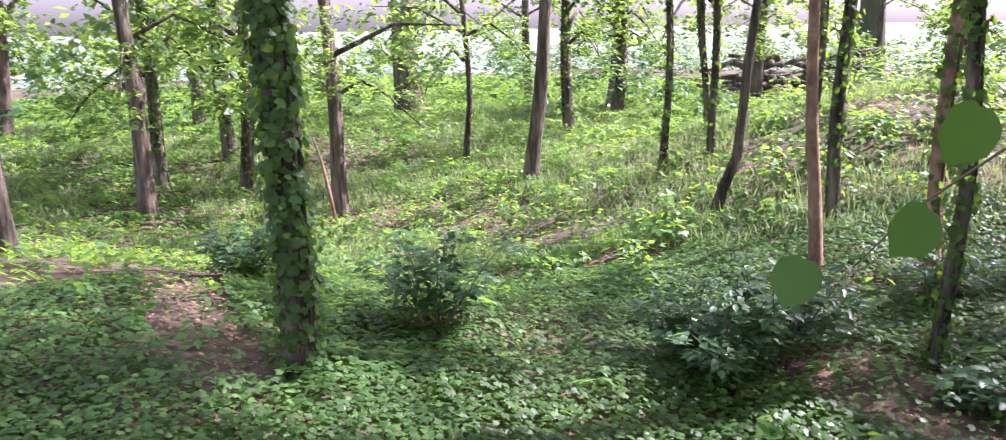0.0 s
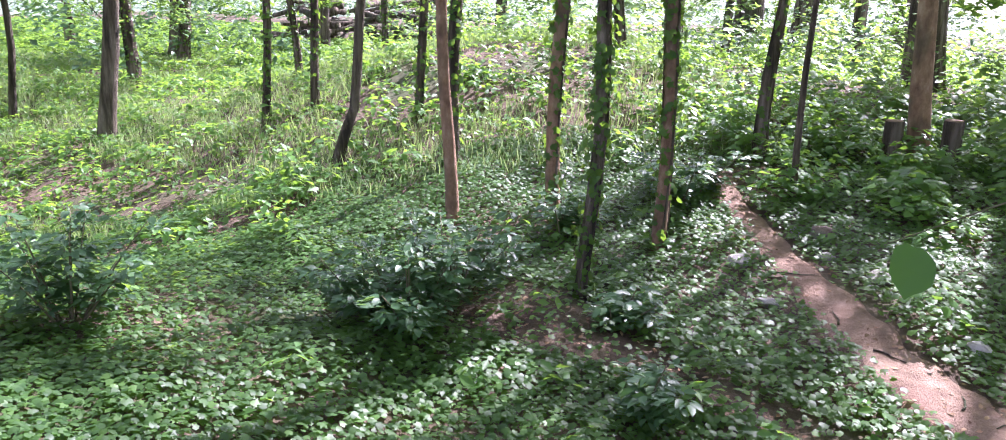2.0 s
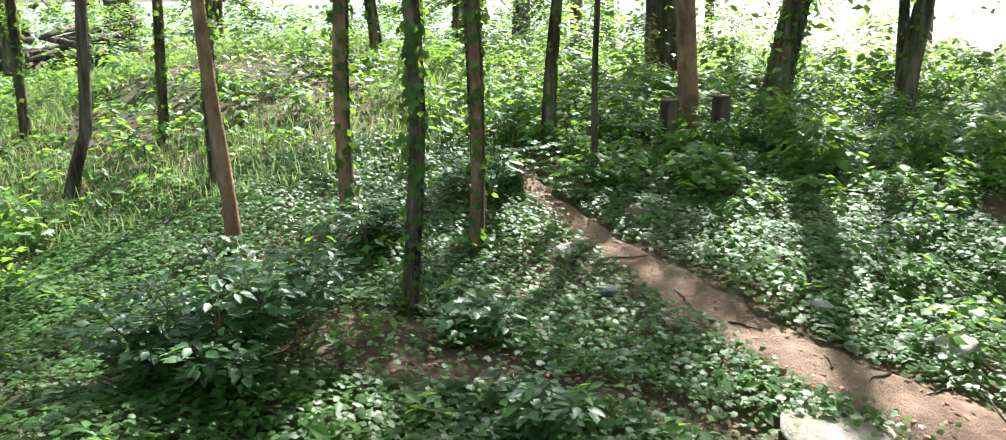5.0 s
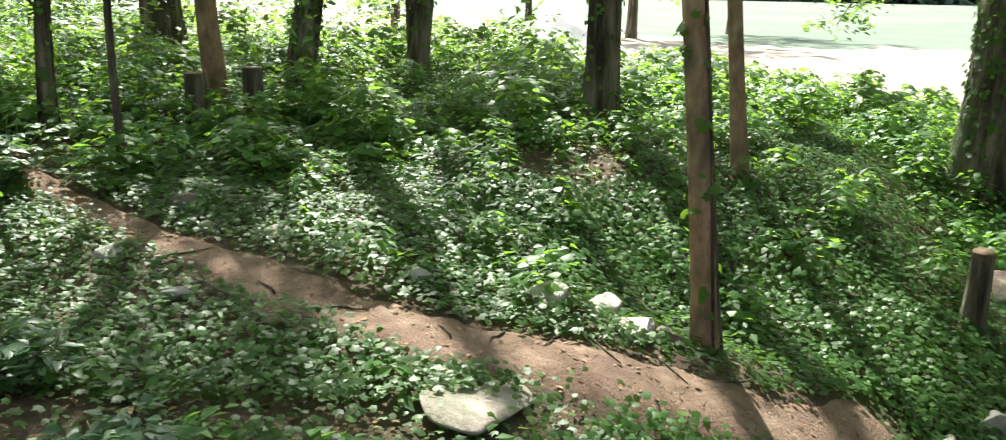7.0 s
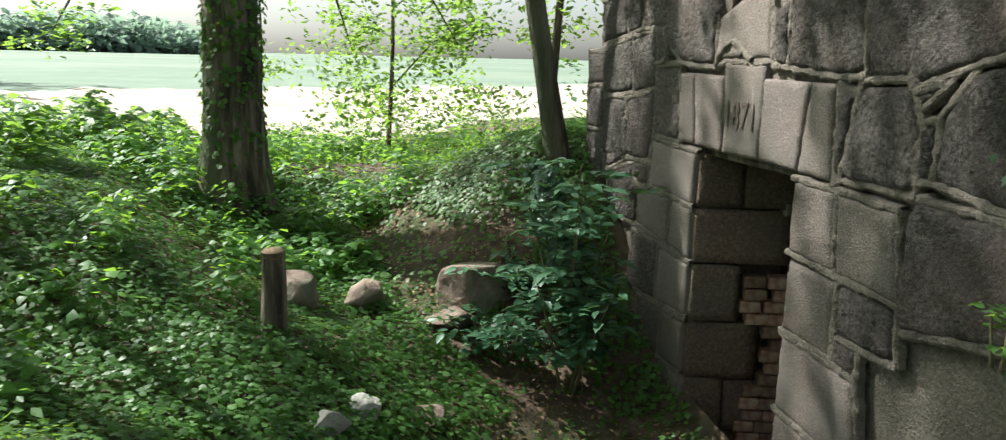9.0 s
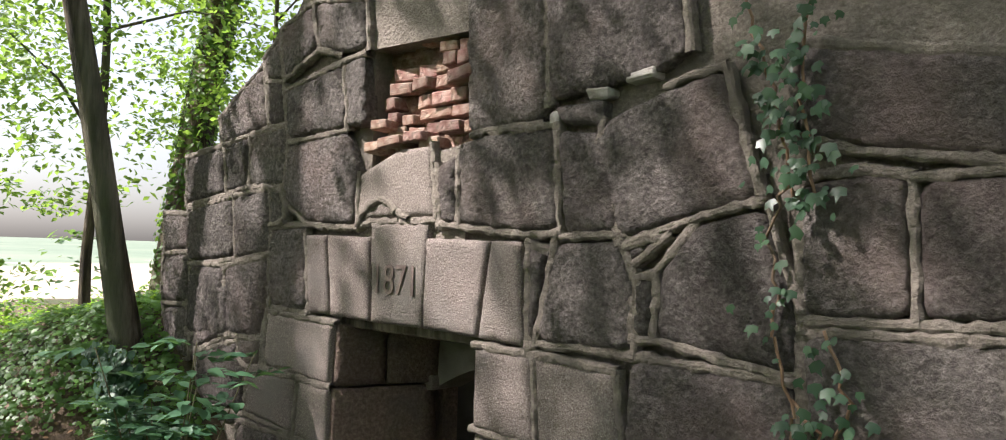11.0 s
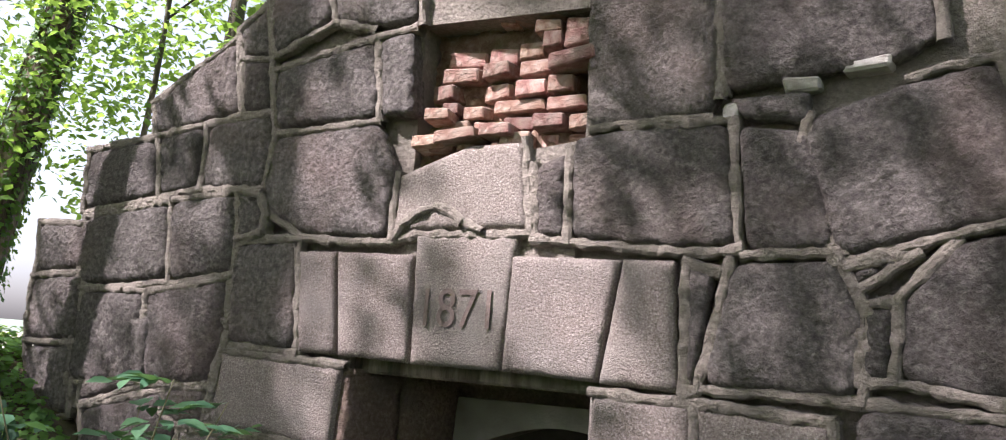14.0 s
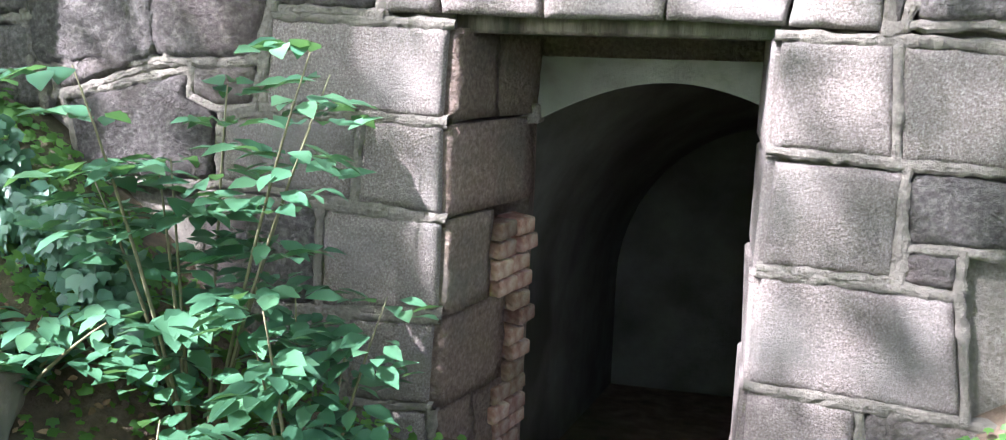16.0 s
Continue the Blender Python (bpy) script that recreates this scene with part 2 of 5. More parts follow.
# ---------------------------------------------------------------- builders
def height(x, y):
    """Height of the ground; x and y may be arrays."""
    x, y = np.asarray(x, float), np.asarray(y, float)
    z = np.full(np.broadcast(x, y).shape, BASE)
    for a, b, s, k in RISES:
        z = z + k * np.exp(-((x - a) ** 2 + (y - b) ** 2) / (2 * s * s))
    # the earth bank piled behind and beside the wall
    inside = 1 / (1 + np.exp(-(y - 0.3) / 0.06))
    side = 1 / (1 + np.exp(-(x + 1.5) / 0.28)) / (1 + np.exp((x - 3.3) / 0.2))
    far = np.exp(-np.maximum(y - 4.5, 0) ** 2 / 6)
    z = z + inside * side * far * np.maximum(2.62 - z, 0)
    z = z + 0.025 * np.sin(x * 3.1 + 1.3 * np.sin(y * 2.3)) * np.cos(y * 2.7) + 0.012 * np.sin(7.7 * x + y * 5.1)
    # the far crop field climbs gently to the wood on the skyline
    d = np.hypot(x - 4, y + 2)
    return z + np.maximum(d - 40, 0) * 0.006


def hz(x, y):
    return float(height(x, y))


def mesh_object(name, verts, faces, mat, parent=None, label="", smooth=True):
    me = bpy.data.meshes.new(name)
    me.from_pydata(verts, [], faces)
    me.materials.append(mat)
    if smooth:
        me.polygons.foreach_set("use_smooth", [True] * len(me.polygons))
    me.update()
    ob = new(name, me)
    ob.parent = parent
    return tagged(ob, label)


def part(name, bm, mat, parent=None, label="", smooth=False):
    me = bpy.data.meshes.new(name)
    bmesh.ops.recalc_face_normals(bm, faces=bm.faces)
    bm.to_mesh(me)
    bm.free()
    me.materials.append(mat)
    if smooth:
        me.polygons.foreach_set("use_smooth", [True] * len(me.polygons))
    ob = new(name, me)
    ob.parent = parent
    return tagged(ob, label)


def empty(name, x=0, y=0, z=0):
    ob = new(name)
    ob.location = (x, y, z)
    return ob


def tube(path, radii, sides=8, lobes=0.0, seed=0, cap=True):
    """Verts and faces of a tapered limb along a path of points."""
    rnd = random.Random(seed)
    ph = rnd.random() * 6.28
    verts, faces = [], []
    path = [Vector(p) for p in path]
    for i, (p, r) in enumerate(zip(path, radii)):
        d = (path[min(i + 1, len(path) - 1)] - path[max(i - 1, 0)]).normalized()
        u = d.cross(Vector((0.31, 0.95, 0.02))).normalized() if abs(d.z) > 0.5 else d.cross(Vector((0, 0, 1))).normalized()
        w = d.cross(u)
        for k in range(sides):
            a = 2 * math.pi * k / sides
            q = r * (1 + lobes * (math.sin(3 * a + ph + i * 0.2) + 0.6 * math.sin(5 * a + 2 * ph)) + 0.05 * rnd.uniform(-1, 1))
            verts.append(p + (u * math.cos(a) + w * math.sin(a)) * q)
    for i in range(len(path) - 1):
        for k in range(sides):
            a, b = i * sides + k, i * sides + (k + 1) % sides
            faces.append((a, b, b + sides, a + sides))
    if cap:
        faces.append(tuple(range(len(verts) - sides, len(verts))))
        faces.append(tuple(reversed(range(sides))))
    return verts, faces


IVY_V = np.array([(0, -.45, .05), (.4, -.36, 0), (.5, .1, -.05), (.17, .17, .03), (0, .62, -.07), (-.17, .17, .03), (-.5, .1, -.05), (-.4, -.36, 0)])
IVY_F = [(0, 1, 2), (0, 2, 3), (0, 3, 5), (3, 4, 5), (0, 5, 6), (0, 6, 7)]
KITE_V = np.array([(0, -.42, 0), (.46, -.16, -.02), (0, .6, -.06), (-.46, -.16, -.02), (0, -.05, .07)])
KITE_F = [(0, 1, 4), (1, 2, 4), (2, 3, 4), (3, 0, 4)]
LEAF_V = np.array([(0, -.5, 0), (.3, -.14, .07), (.25, .2, .05), (0, .6, -.1), (-.25, .2, .05), (-.3, -.14, .07), (0, .05, 0)])
LEAF_F = [(0, 1, 6), (1, 2, 6), (2, 3, 6), (3, 4, 6), (4, 5, 6), (5, 0, 6)]
SMALL_V = np.array([(0, -.5, 0), (.3, 0, .08), (0, .6, -.05), (-.3, 0, .08)])
SMALL_F = [(0, 1, 2), (0, 2, 3)]
BLADE_V = np.array([(-.024, 0, 0), (.024, 0, 0), (.018, .6, .03), (0, 1, .22), (-.018, .6, .03)])
BLADE_F = [(0, 1, 2), (0, 2, 4), (4, 2, 3)]


def leaf_mesh(name, tv, tf, pos, nrm, size, mat, parent=None, rng=None, spin=None):
    """Many leaves in one mesh: the template tv, tf set at pos, facing nrm, turned by chance (or with its tip along spin)."""
    pos, nrm = np.asarray(pos, float), np.asarray(nrm, float)
    n = len(pos)
    nrm = nrm / np.linalg.norm(nrm, axis=1)[:, None]
    t = rng.normal(size=(n, 3)) if spin is None else np.asarray(spin, float)
    t = t - (t * nrm).sum(1)[:, None] * nrm
    t /= np.maximum(np.linalg.norm(t, axis=1), 1e-6)[:, None]
    s = np.cross(t, nrm)
    size = np.broadcast_to(size, (n,))
    v = pos[:, None, :] + size[:, None, None] * (tv[None, :, 0, None] * s[:, None, :] + tv[None, :, 1, None] * t[:, None, :] + tv[None, :, 2, None] * nrm[:, None, :])
    k, f = len(tv), np.array(tf)
    idx = (f[None] + (np.arange(n) * k)[:, None, None]).reshape(-1, 3)
    me = bpy.data.meshes.new(name)
    me.vertices.add(n * k)
    me.vertices.foreach_set("co", v.reshape(-1).astype(np.float32))
    me.loops.add(idx.size)
    me.loops.foreach_set("vertex_index", idx.reshape(-1).astype(np.int32))
    me.polygons.add(len(idx))
    me.polygons.foreach_set("loop_start", (np.arange(len(idx)) * 3).astype(np.int32))
    me.update(calc_edges=True)
    me.materials.append(mat)
    ob = new(name, me)
    ob.parent = parent
    return ob


def unit(rng, n):
    v = rng.normal(size=(n, 3))
    return v / np.linalg.norm(v, axis=1)[:, None]


def clumps(rng, centres, radius, per, flat=0.6):
    """Leaf places and facings in loose clumps round the centres."""
    c = np.repeat(np.asarray(centres), per, axis=0)
    r = np.repeat(np.broadcast_to(radius, (len(centres),)), per)
    p = c + unit(rng, len(c)) * (r * rng.random(len(c)) ** 0.5)[:, None] * np.array([1, 1, flat])
    nr = unit(rng, len(c)) * 0.8 + np.array([0, 0, 0.9])
    return p, nr


def rock(name, x, y, size, mat, seed, sink=0.25, turn=0.0, facets=12):
    """A worn stone: a ball cut by planes, softened and roughened."""
    rnd = random.Random(seed)
    bm = bmesh.new()
    bmesh.ops.create_icosphere(bm, subdivisions=4, radius=1.0)
    planes = [(Vector((rnd.gauss(0, 1), rnd.gauss(0, 1), rnd.gauss(0, 0.8))).normalized(), rnd.uniform(0.5, 0.8)) for _ in range(facets)]
    for v in bm.verts:
        for n, d in planes:
            e = v.co.dot(n) - d
            if e > 0:
                v.co -= n * e * 0.97
        v.co += v.co.normalized() * 0.05 * noise.noise(v.co * 2.3 + Vector((seed, 0, 0))) + v.co.normalized() * 0.02 * noise.noise(v.co * 7)
        v.co = Vector((v.co.x * size[0] / 2, v.co.y * size[1] / 2, v.co.z * size[2] / 2)) * 1.25
    ob = part(name, bm, mat, smooth=True)
    ob.matrix_world = pose(x, y, hz(x, y) + size[2] * (0.5 - sink), rnd.uniform(-8, 8), rnd.uniform(-8, 8), turn)
    return ob


# ---------------------------------------------------------------- ground, path, distance
def grid_lines(lo, hi, step, reach):
    inner = list(np.arange(lo, hi + 1e-6, step))
    out, d, a = [], step, 0.0
    while a < reach:
        d *= 1.22
        a += d
        out.append(a)
    return np.array([lo - v for v in reversed(out)] + inner + [hi + v for v in out])


def wood_edge(x, y):
    """How far a place lies outside the wood, towards the sandy headland."""
    return np.minimum(-0.8 * x - 0.6 * y - 9.0, -0.87 * (x + 3) + 0.5 * (y + 9)) + 0.6 * np.sin(0.5 * x - 0.6 * y)


gx, gy = grid_lines(-9, 13, 0.12, 900), grid_lines(-14, 5, 0.12, 900)
GX, GY = np.meshgrid(gx, gy)
GZ = height(GX, GY)
nx, ny = len(gx), len(gy)
cx, cy = (GX[:-1, :-1] + GX[1:, 1:]) / 2, (GY[:-1, :-1] + GY[1:, 1:]) / 2
i0 = (np.arange(ny - 1)[:, None] * nx + np.arange(nx - 1)[None]).reshape(-1)
quads = np.stack([i0, i0 + 1, i0 + nx + 1, i0 + nx], 1)
u_edge, d_mid = wood_edge(cx, cy).reshape(-1), np.hypot(cx - 5, cy + 8).reshape(-1)
zone = np.where((u_edge > 0) & (u_edge < 17), 1, np.where((u_edge >= 17) | (d_mid > 36), 2, 0))
keep = ~((cx > -1.85) & (cx < 3.05) & (cy > 0.06) & (cy < 0.62)).reshape(-1)
ground = mesh_object("ground", np.stack([GX, GY, GZ], -1).reshape(-1, 3).tolist(), quads[keep].tolist(), M_SOIL)
ground.data.materials.append(M_SAND)
ground.data.materials.append(M_CROP)
ground.data.polygons.foreach_set("material_index", zone[keep].astype(np.int32))
tagged(ground, "brown woodland soil running out to a pale sandy field", "ground", kind="structure")

# trodden path, winding from the door pit past the flat stone into the wood
PATH = [(1.1, -2.4, 0.14), (1.54, -2.56, 0.19), (1.91, -2.84, 0.23), (2.17, -3.13, 0.24), (2.34, -3.38, 0.23), (2.5, -3.77, 0.22), (2.6, -4.15, 0.2),
        (2.66, -4.64, 0.16), (2.7, -5.28, 0.14), (2.72, -5.84, 0.12), (2.78, -6.26, 0.1), (2.7, -6.7, 0.07)]


def path_points(n):
    a = np.array(PATH)
    t = np.linspace(0, len(a) - 1, n)
    k = np.arange(len(a))
    return np.stack([np.interp(t, k, a[:, i]) for i in range(3)], 1)


pp = path_points(110)
pd = np.gradient(pp[:, :2], axis=0)
pd /= np.linalg.norm(pd, axis=1)[:, None]
pv, pf, across = [], [], 9
for i, (x, y, w) in enumerate(pp):
    ww = w * (1 + 0.13 * math.sin(i * 0.9) + 0.1 * math.sin(i * 0.37 + 1))
    for k in range(across):
        s = (k / (across - 1) * 2 - 1) * ww
        px_, py_ = x - pd[i, 1] * s, y + pd[i, 0] * s
        pv.append((px_, py_, hz(px_, py_) + 0.012 - 0.03 * (abs(s / ww) > 0.99)))
for i in range(len(pp) - 1):
    for k in range(across - 1):
        a = i * across + k
        pf.append((a, a + 1, a + across + 1, a + across))
tagged(mesh_object("path", pv, pf, M_PATH), "narrow trodden earth footpath winding through ivy", "path", kind="structure")


def path_gap(x, y):
    """Distance to the path's edge; below zero on it."""
    d = np.full(np.shape(x), 99.0)
    for a, b, w in pp[::2]:
        d = np.minimum(d, np.hypot(np.asarray(x) - a, np.asarray(y) - b) - w)
    return d


# the wood on the skyline; distance haze is put into its leaf colour
rngf = np.random.default_rng(5)
ang = math.pi + 0.08 + 0.75 * rngf.random(1500)
rad = 290 + 40 * rngf.random(1500)
fx, fy = 4 + rad * np.cos(ang), -2 + rad * np.sin(ang)
fh = height(fx, fy) + rngf.random(1500) * (10 + 4 * np.sin(ang * 9) + 3 * np.sin(ang * 23))
fp, fn = clumps(rngf, np.stack([fx, fy, fh], 1), 6.5, 24, 0.7)
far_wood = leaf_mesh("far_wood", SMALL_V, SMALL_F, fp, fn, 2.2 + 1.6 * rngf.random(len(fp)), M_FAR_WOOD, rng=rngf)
tagged(far_wood, "wood along the far skyline, its green paled for haze", "woods", kind="stuff")

# stone outlines on the wall face (x, z), course by course
STONES = {}
STONES['lintel'] = [
    [(-0.28, 2.41), (-0.09, 2.41), (-0.04, 2.02), (-0.23, 2.02)],
    [(-0.09, 2.41), (0.26, 2.4), (0.28, 2.01), (-0.04, 2.02)],
    [(0.26, 2.47), (0.68, 2.47), (0.64, 2.01), (0.28, 2.01)],
    [(0.65, 2.4), (1.04, 2.39), (0.98, 2.0), (0.64, 2.01)],
    [(1.04, 2.39), (1.21, 2.39), (1.24, 1.99), (0.98, 2.0)],
]
STONES['middle'] = [
    [(0.16, 2.69), (0.45, 2.79), (0.67, 2.79), (0.72, 2.47), (0.26, 2.47), (0.15, 2.44)],
    [(0.71, 2.7), (0.84, 2.75), (0.85, 2.44), (0.73, 2.45)],
    [(0.84, 2.79), (1.02, 2.81), (1.37, 2.81), (1.4, 2.42), (1.21, 2.41), (0.85, 2.44)],
    [(1.37, 2.8), (1.6, 2.77), (1.68, 2.41), (1.41, 2.4)],
]
STONES['upper'] = [
    [(0.85, 3.54), (1.3, 3.46), (1.34, 2.89), (1.3, 2.82), (0.91, 2.81), (0.88, 2.84)],
    [(1.34, 2.88), (1.6, 2.89), (1.6, 2.77), (1.39, 2.8)],
]
STONES['leftup'] = [
    [(-0.52, 3.15), (-0.0, 3.23), (0.05, 2.9), (-0.47, 2.88)],
    [(0.0, 3.23), (0.18, 3.25), (0.22, 2.89), (0.05, 2.9)],
    [(-0.47, 2.87), (0.05, 2.9), (0.16, 2.7), (0.14, 2.44), (-0.27, 2.46), (-0.47, 2.56), (-0.5, 2.66)],
    [(-0.28, 3.57), (0.17, 3.5), (0.2, 3.26), (-0.01, 3.26), (-0.22, 3.32)],
    [(-0.59, 3.48), (-0.28, 3.57), (-0.22, 3.32), (-0.52, 3.21), (-0.55, 3.25)],
    [(-0.75, 3.35), (-0.59, 3.45), (-0.54, 3.2), (-0.71, 3.22)],
    [(-0.71, 3.22), (-0.54, 3.2), (-0.49, 2.97), (-0.67, 2.97)],
]
STONES['leftend'] = [
    [(-1.23, 3.07), (-0.97, 3.21), (-0.75, 3.32), (-0.67, 2.97), (-0.85, 2.95), (-1.19, 2.91)],
    [(-1.17, 2.91), (-0.87, 2.95), (-0.86, 2.66), (-1.11, 2.63)],
    [(-0.86, 2.95), (-0.49, 2.97), (-0.47, 2.87), (-0.49, 2.65), (-0.86, 2.66)],
    [(-1.63, 2.87), (-1.18, 2.91), (-1.11, 2.63), (-1.61, 2.58)],
]
STONES['leftmid'] = [
    [(-1.59, 2.56), (-1.03, 2.62), (-0.98, 2.27), (-1.57, 2.23)],
    [(-1.03, 2.62), (-0.64, 2.65), (-0.59, 2.31), (-0.98, 2.26)],
    [(-0.64, 2.65), (-0.53, 2.65), (-0.47, 2.56), (-0.46, 2.46), (-0.61, 2.44)],
    [(-0.61, 2.44), (-0.27, 2.45), (-0.28, 2.41), (-0.23, 2.02), (-0.6, 2.03), (-0.62, 2.31)],
    [(-1.91, 2.28), (-1.52, 2.3), (-1.52, 1.99), (-1.89, 1.98)],
    [(-1.92, 2.54), (-1.51, 2.52), (-1.52, 2.31), (-1.89, 2.29)],
]
STONES['leftlow'] = [
    [(-1.57, 2.23), (-1.11, 2.23), (-1.06, 1.85), (-1.54, 1.81)],
    [(-1.11, 2.23), (-0.62, 2.3), (-0.62, 2.02), (-0.66, 1.87), (-1.06, 1.85)],
    [(-1.89, 1.96), (-1.51, 1.98), (-1.5, 1.67), (-1.76, 1.65)],
]
STONES['jamb_left'] = [
    [(-0.62, 2.01), (0.0, 1.99), (-0.02, 1.69), (-0.65, 1.71)],
    [(-0.8, 1.69), (-0.3, 1.7), (-0.33, 1.41), (-0.82, 1.45)],
    [(-0.3, 1.7), (-0.02, 1.69), (-0.02, 1.38), (-0.33, 1.41)],
    [(-0.45, 1.4), (-0.02, 1.38), (-0.03, 1.06), (-0.46, 1.04)],
    [(-0.88, 1.41), (-0.45, 1.4), (-0.46, 1.04), (-0.92, 1.02)],
    [(-0.36, 1.03), (-0.04, 1.04), (-0.06, 0.73), (-0.38, 0.72)],
    [(-0.75, 1.01), (-0.36, 1.03), (-0.38, 0.72), (-0.79, 0.7)],
    [(-0.41, 0.72), (-0.06, 0.72), (-0.07, 0.41), (-0.42, 0.38)],
    [(-0.99, 2.12), (-0.6, 2.12), (-0.65, 1.86), (-0.91, 1.85), (-1.0, 1.86)],
    [(-1.43, 2.13), (-1.01, 2.14), (-1.03, 1.85), (-1.45, 1.72)],
    [(-0.91, 1.85), (-0.65, 1.86), (-0.68, 1.71), (-0.82, 1.7), (-0.92, 1.74)],
    [(-1.42, 1.72), (-0.91, 1.83), (-0.92, 1.74), (-0.82, 1.69), (-0.84, 1.44), (-1.37, 1.44)],
]
STONES['jamb_right'] = [
    [(0.96, 1.98), (1.28, 1.97), (1.31, 1.63), (0.96, 1.65)],
    [(1.28, 1.97), (1.66, 1.95), (1.71, 1.61), (1.31, 1.63)],
    [(0.97, 1.63), (1.34, 1.62), (1.34, 1.29), (0.96, 1.3)],
    [(1.34, 1.62), (1.71, 1.6), (1.73, 1.4), (1.52, 1.39), (1.35, 1.39)],
    [(0.96, 1.29), (1.51, 1.26), (1.57, 0.89), (0.95, 0.93)],
    [(1.35, 1.39), (1.51, 1.39), (1.51, 1.26), (1.35, 1.28)],
    [(0.95, 0.93), (1.28, 0.9), (1.3, 0.58), (0.94, 0.56)],
    [(1.28, 0.9), (1.84, 0.86), (1.87, 0.59), (1.3, 0.58)],
]
STONES['right'] = [
    [(1.37, 2.39), (1.67, 2.4), (1.75, 2.24), (1.73, 2.01), (1.29, 2.01)],
    [(1.24, 2.38), (1.34, 2.35), (1.29, 2.01), (1.25, 1.99)],
    [(1.59, 2.81), (1.84, 2.89), (2.06, 2.93), (2.19, 2.51), (1.96, 2.46), (1.66, 2.38), (1.56, 2.73)],
    [(1.29, 3.37), (1.9, 3.26), (1.93, 3.0), (1.84, 2.94), (1.32, 2.88)],
    [(1.69, 2.37), (1.87, 2.41), (1.71, 2.3)],
    [(1.72, 2.27), (1.82, 2.28), (1.81, 2.07), (1.72, 2.06)],
    [(1.82, 2.29), (1.96, 2.45), (2.21, 2.5), (2.32, 2.17), (2.31, 2.0), (1.81, 2.07)],
    [(1.71, 2.01), (2.31, 1.99), (2.32, 1.63), (1.69, 1.52)],
]
STONES['farright'] = [
    [(2.3, 2.56), (2.49, 2.59), (2.61, 2.57), (2.63, 2.18), (2.31, 2.17)],
    [(2.62, 2.56), (2.87, 2.57), (2.92, 2.2), (2.63, 2.18)],
    [(2.3, 2.14), (2.95, 2.16), (2.99, 1.85), (2.34, 1.82)],
    [(2.29, 2.97), (2.86, 2.86), (2.87, 2.59), (2.48, 2.64), (2.28, 2.7)],
    [(2.3, 1.81), (2.99, 1.84), (3.03, 1.54), (2.31, 1.43)],
]


# ---------------------------------------------------------------- the old stone front with its doorway
wall = empty("wall_north")
tagged(wall, "old rubble-stone cellar front with raised mortar joints and doorway", "wall", kind="structure")


def prism(outline, y0, y1):
    bm = bmesh.new()
    vs = [bm.verts.new((x, y0, z)) for x, z in outline]
    f = bm.faces.new(vs)
    r = bmesh.ops.extrude_face_region(bm, geom=[f])
    for v in r["geom"]:
        if isinstance(v, bmesh.types.BMVert):
            v.co.y = y1
    return bm


LEFT_CORE = [(-1.86, -0.3), (-0.06, -0.3), (-0.01, 2.03), (0.19, 2.03), (0.19, 3.85), (-0.3, 3.8), (-0.62, 3.45), (-0.98, 3.2), (-1.22, 3.06),
             (-1.2, 2.9), (-1.62, 2.86), (-1.61, 2.55), (-1.9, 2.53)]
RIGHT_CORE = [(0.95, -0.3), (3.1, -0.3), (3.12, 3.4), (1.3, 3.85), (0.87, 3.85), (0.87, 2.03), (0.97, 2.03)]
for outline, a, b in ((LEFT_CORE, 0.04, 0.55), (RIGHT_CORE, 0.04, 0.55), ([(0.19, 2.03), (0.87, 2.03), (0.87, 2.78), (0.19, 2.7)], 0.015, 0.55),
                      ([(0.19, 3.26), (0.87, 3.24), (0.87, 3.85), (0.19, 3.85)], 0.015, 0.55), ([(0.19, 2.7), (0.87, 2.78), (0.87, 3.24), (0.19, 3.26)], 0.24, 0.55)):
    part("mortar_core", prism(outline, a, b), M_MORTAR, wall)


def inset(poly, d):
    """The outline drawn in by d on all sides."""
    n, out = len(poly), []
    area = sum(poly[i][0] * poly[(i + 1) % n][1] - poly[(i + 1) % n][0] * poly[i][1] for i in range(n))
    s = 1 if area > 0 else -1
    for i in range(n):
        p, q, r = (Vector(poly[(i + k) % n]) for k in (-1, 0, 1))
        e1, e2 = (q - p).normalized(), (r - q).normalized()
        n1, n2 = Vector((-e1.y, e1.x)) * s, Vector((-e2.y, e2.x)) * s
        m = n1 + n2
        m = m / max(m.length_squared / 2, 0.7)
        out.append(q + m * d)
    return out


def densify(poly, step, rnd, wob):
    out = []
    n = len(poly)
    for i in range(n):
        a, b = Vector(poly[i]), Vector(poly[(i + 1) % n])
        k = max(1, round((b - a).length / step))
        for j in range(k):
            w = wob if j else wob * 0.5
            out.append(a.lerp(b, j / k) + Vector((rnd.uniform(-w, w), rnd.uniform(-w, w))))
    return out


def rounded(poly, f=0.16):
    """The outline with its corners cut once."""
    out = []
    n = len(poly)
    for i in range(n):
        a, b, c = Vector(poly[i - 1]), Vector(poly[i]), Vector(poly[(i + 1) % n])
        r = min(0.045, f * (b - a).length, f * (c - b).length)
        p, q = b + (a - b).normalized() * r, b + (c - b).normalized() * r
        out += [p, (p + q) * 0.3 + b * 0.4, q]
    return out


